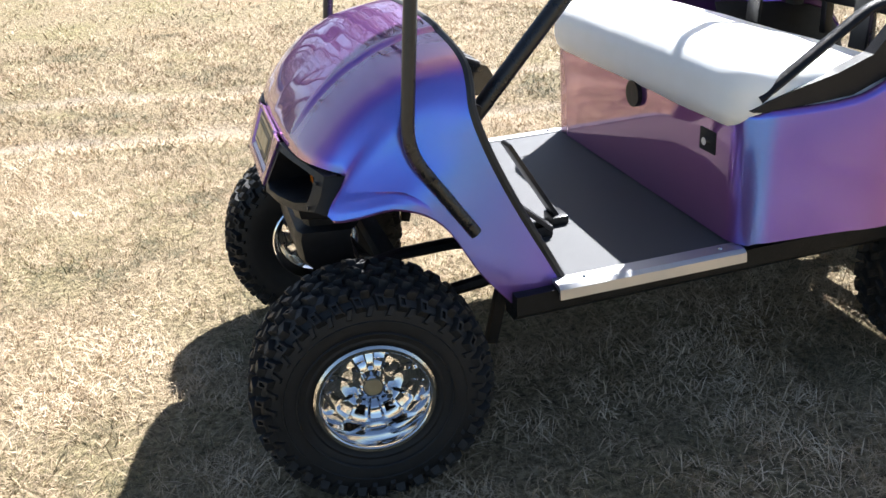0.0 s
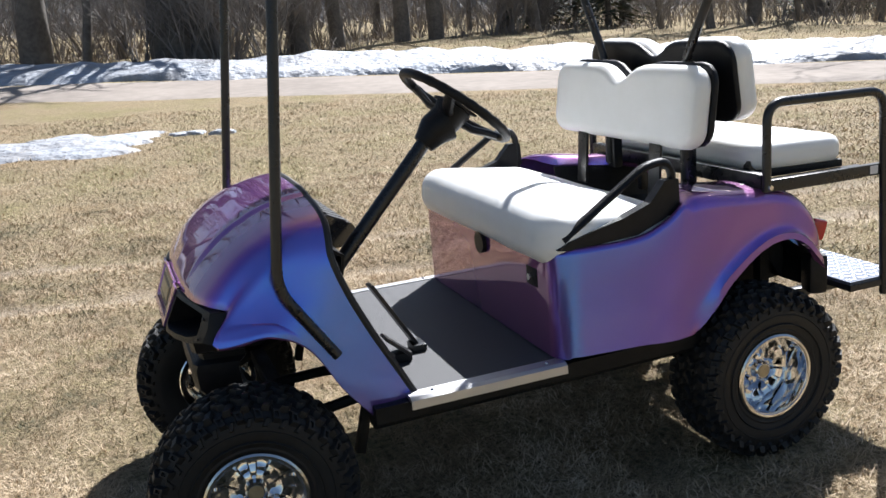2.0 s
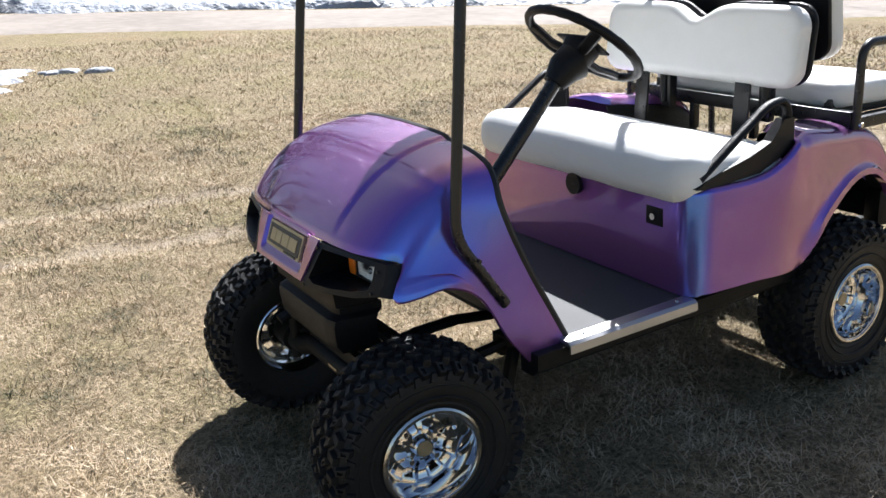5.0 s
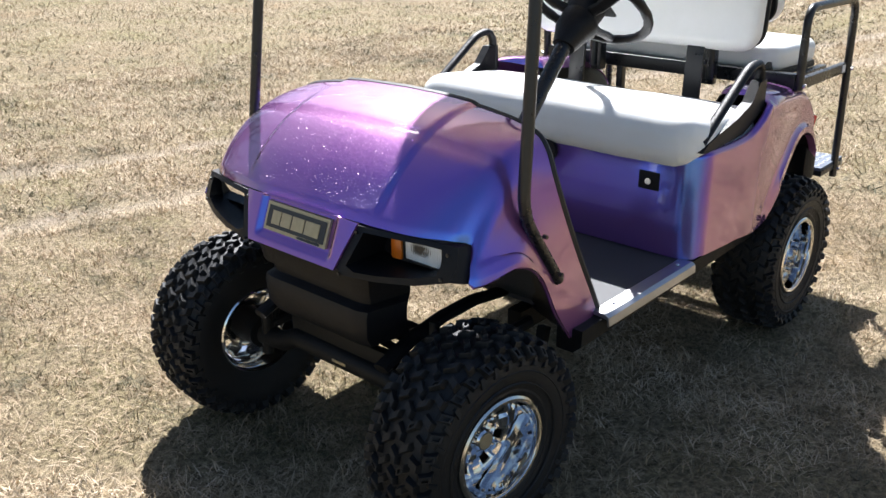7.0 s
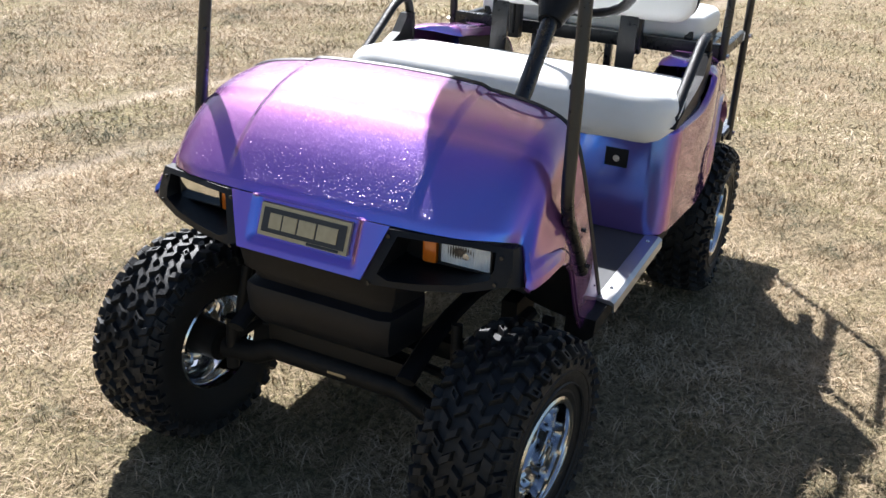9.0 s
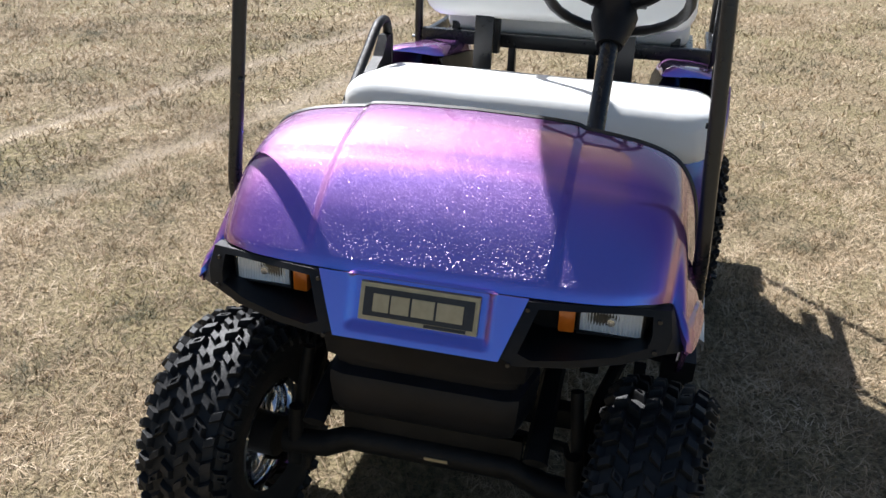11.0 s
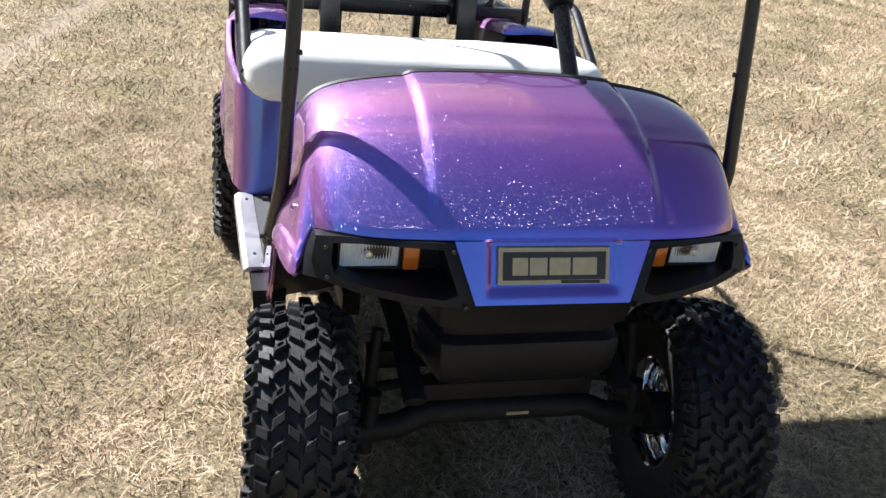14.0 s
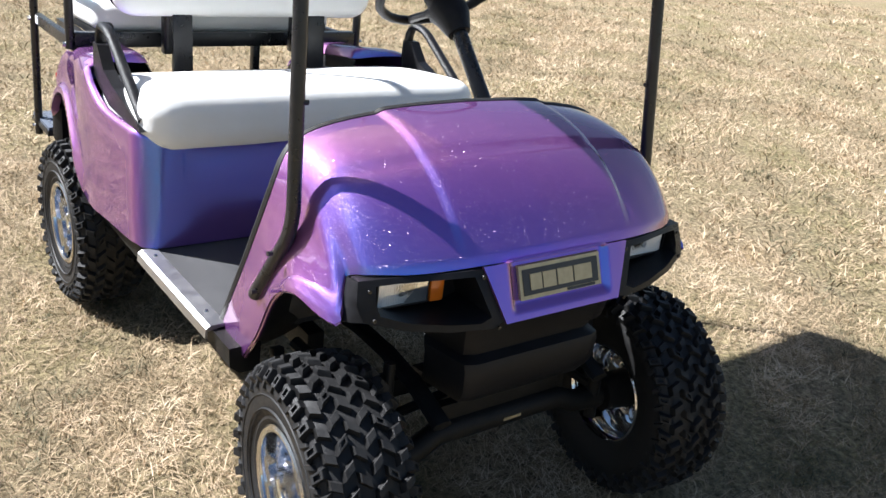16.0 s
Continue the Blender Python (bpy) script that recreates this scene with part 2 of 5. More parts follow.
def tube(points, radius, segments=10, flat=1.0, bm=None, radii=None):
    """A swept tube through the points; flat squashes the section along the sweep's side axis."""
    bm = bm or bmesh.new()
    pts = [Vector(p) for p in points]
    rings, side = [], None
    for i, p in enumerate(pts):
        d = (pts[min(i + 1, len(pts) - 1)] - pts[max(i - 1, 0)]).normalized()
        if side is None:
            side = d.orthogonal().normalized()
            if abs(d.y) < 0.9:
                side = Vector((0, 1, 0)) - d * d.y
                side.normalize()
        else:
            side = (side - d * side.dot(d)).normalized()
        up = d.cross(side)
        r = radii[i] if radii else radius
        rings.append([bm.verts.new(p + side * (math.cos(a) * r * flat) + up * (math.sin(a) * r))
                      for a in [2 * math.pi * k / segments for k in range(segments)]])
    for r1, r2 in zip(rings, rings[1:]):
        for k in range(segments):
            bm.faces.new((r1[k], r1[(k + 1) % segments], r2[(k + 1) % segments], r2[k]))
    bm.faces.new(rings[0][::-1])
    bm.faces.new(rings[-1])
    return bm


def grid(rows, bm=None, closed=False):
    """A surface through rows of points."""
    bm = bm or bmesh.new()
    vs = [[bm.verts.new(p) for p in row] for row in rows]
    for a, b in zip(vs, vs[1:]):
        n = len(a)
        for k in range(n if closed else n - 1):
            bm.faces.new((a[k], a[(k + 1) % n], b[(k + 1) % n], b[k]))
    return bm


def thicken(bm, depth):
    """Gives an open sheet a thickness, inward."""
    bmesh.ops.recalc_face_normals(bm, faces=bm.faces)
    bmesh.ops.solidify(bm, geom=bm.faces[:], thickness=depth)
    return bm


def lathe(profile, segments, centre=(0, 0, 0), bm=None, closed=False):
    """Turns a profile of (radius, y) about the y axis."""
    bm = bm or bmesh.new()
    c = Vector(centre)
    rows = []
    for r, y in profile:
        rows.append([bm.verts.new(c + Vector((math.cos(a) * r, y, math.sin(a) * r))) for a in [2 * math.pi * k / segments for k in range(segments)]])
    if closed:
        rows.append(rows[0])
    for a, b in zip(rows, rows[1:]):
        for k in range(segments):
            bm.faces.new((a[k], a[(k + 1) % segments], b[(k + 1) % segments], b[k]))
    return bm


def prism(outline, axis, a, b, bm=None):
    """A flat outline of 2D points pushed out along an axis from a to b. x: (y, z), y: (x, z), z: (x, y)."""
    bm = bm or bmesh.new()
    put = {"x": lambda p, d: (d, p[0], p[1]), "y": lambda p, d: (p[0], d, p[1]), "z": lambda p, d: (p[0], p[1], d)}[axis]
    lo = [bm.verts.new(put(p, a)) for p in outline]
    hi = [bm.verts.new(put(p, b)) for p in outline]
    n = len(outline)
    bm.faces.new(lo[::-1])
    bm.faces.new(hi)
    for k in range(n):
        bm.faces.new((lo[k], lo[(k + 1) % n], hi[(k + 1) % n], hi[k]))
    return bm


def interp(keys, v):
    """Catmull-Rom through keyed points [(v, point)]."""
    for i in range(len(keys) - 1):
        if v <= keys[i + 1][0] or i == len(keys) - 2:
            break
    (v0, p0), (v1, p1) = keys[i], keys[i + 1]
    pa, pb = keys[max(i - 1, 0)], keys[min(i + 2, len(keys) - 1)]
    u = (v - v0) / (v1 - v0)
    p0, p1 = Vector(p0), Vector(p1)
    m0 = (p1 - Vector(pa[1])) * ((v1 - v0) / max(v1 - pa[0], 1e-6))
    m1 = (Vector(pb[1]) - p0) * ((v1 - v0) / max(pb[0] - v0, 1e-6))
    return p0 * (2 * u**3 - 3 * u**2 + 1) + m0 * (u**3 - 2 * u**2 + u) + p1 * (3 * u**2 - 2 * u**3) + m1 * (u**3 - u**2)


def smooth_step(a, b, v):
    u = min(max((v - a) / (b - a), 0.0), 1.0)
    return u * u * (3 - 2 * u)


# ---- ground, road, snow, woods ----
def terrain(x, y):
    """Level where the cart stands; beyond it the slopes, down along x and a little up along y, are set to fit the
    camera's view.
    """
    w = smooth_step(3.5, 11.0, math.hypot(max(x - 2.0, 0) * 0.4, max(y, 0)))
    far = 0.012 * math.sin(x * 0.9 + 1.3) * math.sin(y * 0.7) * smooth_step(3, 9, math.hypot(x, y))
    rut = 0.0
    for c, m in ((2.85, -0.235), (3.87, -0.26)):
        rut -= 0.035 * math.exp(-((y - c - m * x) / 0.14) ** 2)
    limit = 90.0
    return w * (-0.036 * (max(-limit, min(limit, x)) - 2.0) + 0.0355 * (max(3.0, min(limit, y)) - 3.0)) + far + rut


# the dirt road runs along ROAD_DIR; across it, OUT counts away from the cart
ROAD_DIR, OUT = Vector((0.88, -0.475, 0)), Vector((0.475, 0.88, 0))


def across(x, y):
    return x * OUT.x + y * OUT.y


def ground_material():
    m = bpy.data.materials.new("dormant_turf")
    m.use_nodes = True
    nt = m.node_tree
    p = nt.nodes["Principled BSDF"]
    p.inputs["Roughness"].default_value = 0.95
    p.inputs["Specular IOR Level"].default_value = 0.1
    tc = nt.nodes.new("ShaderNodeTexCoord")

    def noise_node(scale, detail=6.0, rough=0.6):
        n = nt.nodes.new("ShaderNodeTexNoise")
        n.inputs["Scale"].default_value, n.inputs["Detail"].default_value, n.inputs["Roughness"].default_value = scale, detail, rough
        nt.links.new(tc.outputs["Object"], n.inputs["Vector"])
        return n

    def ramp_node(src, stops):
        r = nt.nodes.new("ShaderNodeValToRGB")
        el = r.color_ramp.elements
        while len(el) < len(stops):
            el.new(0.5)
        for e, (pos, col) in zip(el, stops):
            e.position, e.color = pos, (*col, 1)
        nt.links.new(src, r.inputs["Fac"])
        return r

    fine = ramp_node(noise_node(38, 8, 0.75).outputs["Fac"], [(0.3, (0.0394, 0.0297, 0.0198)), (0.45, (0.197, 0.158, 0.105)), (0.6, (0.404, 0.327, 0.215)), (0.76, (0.621, 0.535, 0.396))])
    patch = ramp_node(noise_node(1.1, 4).outputs["Fac"], [(0.35, (0.85, 0.88, 0.70)), (0.55, (1.0, 0.98, 0.92)), (0.72, (1.0, 0.9, 0.78))])
    mul = nt.nodes.new("ShaderNodeMix")
    mul.data_type, mul.blend_type = "RGBA", "MULTIPLY"
    mul.inputs["Factor"].default_value = 1.0
    nt.links.new(fine.outputs["Color"], mul.inputs["A"])
    nt.links.new(patch.outputs["Color"], mul.inputs["B"])
    sep = nt.nodes.new("ShaderNodeSeparateXYZ")
    nt.links.new(tc.outputs["Object"], sep.inputs["Vector"])
    warp = noise_node(1.7, 4)
    soil = None

    def math_node(op, a, b=None, c=None):
        n = nt.nodes.new("ShaderNodeMath")
        n.operation = op
        for k, v in enumerate((a, b, c)):
            if v is None:
                continue
            if isinstance(v, (int, float)):
                n.inputs[k].default_value = v
            else:
                nt.links.new(v, n.inputs[k])
        return n.outputs[0]

    for c, slope in ((2.85, -0.235), (3.87, -0.26)):
        d = math_node("SUBTRACT", sep.outputs["Y"], math_node("MULTIPLY_ADD", sep.outputs["X"], slope, c))
        d = math_node("ADD", d, math_node("MULTIPLY_ADD", warp.outputs["Fac"], 0.5, -0.25))
        band = math_node("SUBTRACT", 1.0, math_node("MULTIPLY", math_node("ABSOLUTE", d), 5.5))
        band = math_node("MAXIMUM", band, 0.0)
        soil = band if soil is None else math_node("MAXIMUM", soil, band)
    soil = math_node("MULTIPLY", soil, math_node("MULTIPLY", noise_node(5.0, 5).outputs["Fac"], 1.3))
    earth = nt.nodes.new("ShaderNodeMix")
    earth.data_type = "RGBA"
    earth.clamp_factor = True
    nt.links.new(soil, earth.inputs["Factor"])
    nt.links.new(mul.outputs["Result"], earth.inputs["A"])
    earth.inputs["B"].default_value = (0.40, 0.325, 0.25, 1)
    nt.links.new(earth.outputs["Result"], p.inputs["Base Color"])
    b = nt.nodes.new("ShaderNodeBump")
    b.inputs["Strength"].default_value, b.inputs["Distance"].default_value = 0.9, 0.03
    nt.links.new(noise_node(30, 8, 0.75).outputs["Fac"], b.inputs["Height"])
    nt.links.new(b.outputs["Normal"], p.inputs["Normal"])
    return m


TURF = ground_material()


def build_ground():
    xs = [-400, -200, -100, -60, -40] + [-30 + i for i in range(0, 25)] + [-5 + 0.5 * i for i in range(0, 40)] + [15 + i for i in range(0, 30)] + [45, 60, 100, 200, 400]
    ys = [-400, -200, -100, -50, -25, -12, -8] + [-6 + 0.5 * i for i in range(0, 14)] + [1 + 0.08 * i for i in range(0, 45)] + [4.75 + 0.25 * i for i in range(0, 44)] + [16 + i for i in range(0, 34)] + [50, 70, 100, 200, 400]
    rows = [[(x, y, terrain(x, y)) for x in xs] for y in ys]
    bm = grid(rows)
    bmesh.ops.recalc_face_normals(bm, faces=bm.faces)
    me = bpy.data.meshes.new("ground")
    bm.to_mesh(me)
    bm.free()
    me.materials.append(TURF)
    me.shade_smooth()
    return tagged(new("ground", me), "dry dormant tan lawn with faint wheel ruts", "ground", kind="structure")


ground = build_ground()


def strip_mesh(name, o0, o1, s0, s1, lift, material, ns, no, label, category, wobble=0.3, crown=0.0):
    """A strip along the road's direction, from o0 to o1 across, following the land."""
    rows = []
    for j in range(no + 1):
        row = []
        for i in range(ns + 1):
            s = s0 + (s1 - s0) * i / ns
            u = j / no
            o = o0 + (o1 - o0) * u
            edge = 1.0 if j in (0, no) else 0.0
            o += edge * wobble * noise.noise(Vector((s * 0.5, j * 3.1, 2.0)))
            v = ROAD_DIR * s + OUT * o
            h = crown * math.sin(math.pi * u) ** 0.6 * (0.75 + 0.5 * noise.noise(Vector((s * 0.35, u * 2.0, 5.0))) + 0.3 * noise.noise(Vector((s * 1.4, u * 5, 8.0))) + 0.22 * noise.noise(Vector((s * 4.5, u * 14, 3.0)))) if crown else 0.0
            drop = -0.08 if edge else 0.0
            row.append((v.x, v.y, terrain(v.x, v.y) + lift + max(h, 0) + drop))
        rows.append(row)
    bm = grid(rows)
    bmesh.ops.recalc_face_normals(bm, faces=bm.faces)
    me = bpy.data.meshes.new(name)
    bm.to_mesh(me)
    bm.free()
    me.materials.append(material)
    me.shade_smooth()
    return tagged(new(name, me), label, category, kind="structure")


strip_mesh("road", 13.2, 17.6, -60, 80, 0.03, ROAD, 140, 8, "packed pale dirt road", "road")
strip_mesh("snow_bank", 17.5, 21.6, -60, 80, 0.02, SNOW, 460, 18, "old ploughed snow bank beside the dirt road", "snow bank", 0.5, 0.42)


def snow_patch(cx, cy, rx, ry, seed):
    """A low melting patch of snow on the grass."""
    bm = bmesh.new()
    rings = []
    n = 40
    for k, f in enumerate((0.02, 0.35, 0.65, 0.88, 1.0)):
        ring = []
        for i in range(n):
            a = 2 * math.pi * i / n
            r = f * (1 + 0.75 * noise.noise(Vector((math.cos(a) * 1.7, math.sin(a) * 1.7, seed))) + 0.5 * noise.noise(Vector((math.cos(a) * 6, math.sin(a) * 6, seed))))
            x, y = cx + rx * r * math.cos(a), cy + ry * r * math.sin(a)
            h = (1 - f**2.2) * 0.03 * (1 + noise.noise(Vector((x * 2, y * 2, 1)))) + (0.02 if f < 1 else -0.03)
            ring.append(bm.verts.new((x, y, terrain(x, y) + h)))
        rings.append(ring)
    for a, b in zip(rings, rings[1:]):
        for i in range(n):
            bm.faces.new((a[i], a[(i + 1) % n], b[(i + 1) % n], b[i]))
    bm.faces.new(rings[0])
    bmesh.ops.recalc_face_normals(bm, faces=bm.faces)
    me = bpy.data.meshes.new("snow_patch")
    bm.to_mesh(me)
    bm.free()
    me.materials.append(SNOW)
    me.shade_smooth()
    return tagged(new("snow_patch", me), "thin melting snow patch on the dry grass", "snow", "melting snow patches")


snow_patch(-0.85, 9.75, 1.25, 0.75, 3.0)
snow_patch(0.72, 9.8, 0.2, 0.12, 9.0)
snow_patch(1.2, 9.65, 0.16, 0.07, 12.0)


def tree_mesh(seed, height, girth, spread):
    """A bare hardwood: a tapered trunk with limbs, and a crown of fine twigs."""
    rnd = random.Random(seed)
    trunk, crown = bmesh.new(), bmesh.new()

    def limb(bm, p, d, length, r, depth, sides):
        n = 5 if depth < 2 else 3
        pts, rad = [Vector(p)], [r]
        for i in range(n):
            d = (d + Vector((rnd.uniform(-1, 1), rnd.uniform(-1, 1), rnd.uniform(-0.3, 0.7))) * (0.10 if depth == 0 else 0.2)).normalized()
            pts.append(pts[-1] + d * (length / n))
            rad.append(r * (1 - 0.75 * (i + 1) / n) + 0.003)
        tube(pts, r, sides, bm=bm, radii=rad)
        if depth >= 4:
            return
        kids = (9, 5, 4, 2)[depth]
        for k in range(kids):
            u = rnd.uniform(0.28 if depth == 0 else 0.2, 1.0)
            q = pts[min(int(u * n), n - 1)].lerp(pts[min(int(u * n) + 1, n)], u * n % 1)
            a = rnd.uniform(0, 2 * math.pi)
            side = Vector((math.cos(a), math.sin(a), 0))
            nd = (d * rnd.uniform(0.3, 0.8) + side * spread + Vector((0, 0, rnd.uniform(0.0, 0.5)))).normalized()
            limb(trunk if depth == 0 else crown, q, nd, length * rnd.uniform(0.35, 0.6) * (0.9 if depth else 0.75), max(r * (1 - 0.72 * u) * 0.55, 0.006), depth + 1, 6 if depth == 0 else 3)

    limb(trunk, (0, 0, -0.2), Vector((rnd.uniform(-0.06, 0.06), rnd.uniform(-0.06, 0.06), 1)), height, girth, 0, 12)
    return trunk, crown


def bare_tree(seed, height, girth, spread, label):
    trunk, crown = tree_mesh(seed, height, girth, spread)
    root = tagged(new("tree"), label, "tree", "bare trees along the road")
    part("trunk", trunk, BARK, root)
    part("crown", crown, TWIG, root, smooth=False)
    return root


def place_out(along, out):
    v = ROAD_DIR * along + OUT * out
    return v.x, v.y, terrain(v.x, v.y)


rnd = random.Random(11)
kinds = [bare_tree(3, 13, 0.34, 0.9, "large bare hardwood tree with grey bark"), bare_tree(8, 11, 0.22, 0.8, "bare hardwood tree with grey bark"),
         bare_tree(15, 9, 0.13, 0.7, "slender bare young hardwood tree"), bare_tree(21, 14, 0.42, 1.0, "thick-trunked old bare hardwood tree")]
spots = []
for i in range(46):
    along = -30 + i * 1.75 + rnd.uniform(-0.6, 0.6)
    out = rnd.uniform(22.5, 30.0) if along < -8 else rnd.uniform(34.0, 46.0)
    if along < -8 and i % 3 == 2:
        out += 5
    spots.append((along, out))
for i, (along, out) in enumerate(spots):
    x, y, z = place_out(along, out)
    m = pose(x, y, z, 0, 3.0, rnd.uniform(0, 360)) @ Matrix.Scale(rnd.uniform(0.85, 1.2), 4)
    k = (3, 1, 2, 0, 2, 1, 0, 2)[i % 8]
    if i < 4:
        kinds[i].matrix_world = m
    else:
        t = copy_thing(kinds[k], pose(x, y, z, 0, 3.0, rnd.uniform(0, 360)))
# the thick old trunks along the snow bank
OLD_TRUNKS = [(-15.0, 23.6, 1.15, 20), (-11.1, 24.0, 0.85, 110), (-10.6, 24.2, 0.95, 200), (-10.0, 24.4, 0.95, 300), (-7.7, 27.0, 0.80, 45), (-7.2, 30.0, 0.65, 150), (-5.4, 33.0, 0.75, 260), (-4.2, 34.0, 0.75, 80)]
for along, out, size, turn in OLD_TRUNKS:
    x, y, z = place_out(along, out)
    copy_thing(kinds[3], pose(x, y, z, 0, 3.0, turn) @ Matrix.Scale(size, 4))
x, y, z = place_out(9.5, 21.9)
copy_thing(kinds[2], pose(x, y, z, 0, 3.0, 80) @ Matrix.Scale(1.0, 4))



def shrub(seed, height):
    """A bare many-stemmed shrub."""
    r = random.Random(seed)
    root = tagged(new("shrub"), "bare grey-brown shrub with fine tangled twigs", "shrub", "bare shrubs under the trees")
    bm = bmesh.new()

    def twig(p, d, length, rad, depth):
        pts = [Vector(p)]
        for i in range(3):
            d = (d + Vector((r.uniform(-1, 1), r.uniform(-1, 1), r.uniform(-0.4, 0.5))) * 0.28).normalized()
            pts.append(pts[-1] + d * length / 3)
        tube(pts, rad, 3, bm=bm, radii=[rad, rad * 0.8, rad * 0.6, rad * 0.35])
        for k in range((0, 5, 6)[depth]):
            q = pts[1 + k % 2].lerp(pts[2 + k % 2], r.random())
            a = r.uniform(0, 2 * math.pi)
            twig(q, (d + Vector((math.cos(a), math.sin(a), r.uniform(-0.1, 0.6)))).normalized(), length * r.uniform(0.35, 0.6), rad * 0.5, depth - 1)

    for k in range(11):
        a = r.uniform(0, 2 * math.pi)
        twig((0.3 * math.cos(a) * r.random(), 0.3 * math.sin(a) * r.random(), -0.1), Vector((math.cos(a) * 0.5, math.sin(a) * 0.5, 1)).normalized(), height * r.uniform(0.6, 1.0), 0.022, 2)
    part("twig_tangle", bm, TWIG, root, smooth=False)
    return root


bushes = [shrub(51, 3.2), shrub(52, 2.2), shrub(53, 4.2)]
for i in range(76):
    near = i % 2 == 0
    along, out = (rnd.uniform(-30, -7), rnd.uniform(22.6, 31)) if near else (rnd.uniform(-9, 34), rnd.uniform(33.5, 44))
    x, y, z = place_out(along, out)
    m = pose(x, y, z, 0, 0, rnd.uniform(0, 360))
    if i < 3:
        bushes[i].matrix_world = m
    else:
        copy_thing(bushes[i % 3], m)


def conifer(seed):
    """A dark evergreen: a trunk with whorls of drooping sprays."""
    r = random.Random(seed)
    root = tagged(new("conifer"), "dark green conifer at the edge of the woods", "tree", "dark conifers")
    part("trunk", cyl((0, 0, -0.2), (0, 0, 8.0), 0.16, 0.02, 8), BARK, root)
    bm = bmesh.new()
    for k in range(1500):
        h = r.uniform(0.3, 8.0)
        a = r.uniform(0, 2 * math.pi)
        reach = (1 - h / 8.3) * 2.1 * r.uniform(0.25, 1.0) + 0.1
        c = Vector((math.cos(a) * reach, math.sin(a) * reach, h - reach * 0.25))
        d = Vector((math.cos(a), math.sin(a), r.uniform(-0.6, 0.1))).normalized()
        s = d.cross(Vector((0, 0, 1))).normalized()
        ln, w = r.uniform(0.2, 0.5), r.uniform(0.05, 0.13)
        v = [bm.verts.new(c - d * ln * 0.4), bm.verts.new(c + s * w), bm.verts.new(c + d * ln), bm.verts.new(c - s * w - Vector((0, 0, 0.05)))]
        bm.faces.new(v)
    part("crown", bm, NEEDLES, root, smooth=False)
    return root


first = conifer(4)
for i, (along, out) in enumerate(((-0.5, 42), (1.3, 44.5), (2.8, 41), (13.5, 48), (15.5, 50), (17.5, 46.5), (25.0, 47))):
    x, y, z = place_out(along, out)
    m = pose(x, y, z, 0, 3.0, 50 * i)
    if i == 0:
        first.matrix_world = m
    else:
        copy_thing(first, m)


def scatter_blades(name, places, heights, widths, lean, material, label, category, seed, droop=0.5):
    """Many bent blades in one mesh: each has a foot, a bend and a tip."""
    rng = np.random.default_rng(seed)
    n = len(places)
    ang = rng.uniform(0, 2 * np.pi, n)
    tilt = rng.normal(lean[0], lean[1], n).clip(0.05, 1.5)
    d = np.stack([np.cos(ang) * np.sin(tilt), np.sin(ang) * np.sin(tilt), np.cos(tilt)], 1)
    turn = rng.uniform(0, 2 * np.pi, n)
    s = np.stack([np.cos(turn), np.sin(turn), np.zeros(n)], 1)
    h, w = heights[:, None], widths[:, None]
    mid = places + d * h * 0.55
    d2 = d.copy()
    d2[:, :2] *= 1 + droop
    d2[:, 2] *= rng.uniform(0.1, 0.9, n)
    tip = mid + d2 * h * 0.5
    tip[:, 2] = np.maximum(tip[:, 2], places[:, 2] + 0.004)
    verts = np.stack([places - s * w, places + s * w, mid + s * w * 0.8, mid - s * w * 0.8, tip], 1).reshape(-1, 3)
    base = np.arange(n) * 5
    loops = np.stack([base, base + 1, base + 2, base + 3, base + 3, base + 2, base + 4], 1).reshape(-1)
    me = bpy.data.meshes.new(name)
    me.vertices.add(n * 5)
    me.vertices.foreach_set("co", verts.astype(np.float32).reshape(-1))
    me.loops.add(n * 7)
    me.loops.foreach_set("vertex_index", loops.astype(np.int32))
    me.polygons.add(n * 2)
    starts = np.stack([np.arange(n) * 7, np.arange(n) * 7 + 4], 1).reshape(-1)
    me.polygons.foreach_set("loop_start", starts.astype(np.int32))
    me.update(calc_edges=True)
    me.validate()
    me.materials.append(material)
    return tagged(new(name, me), label, category, kind="stuff")


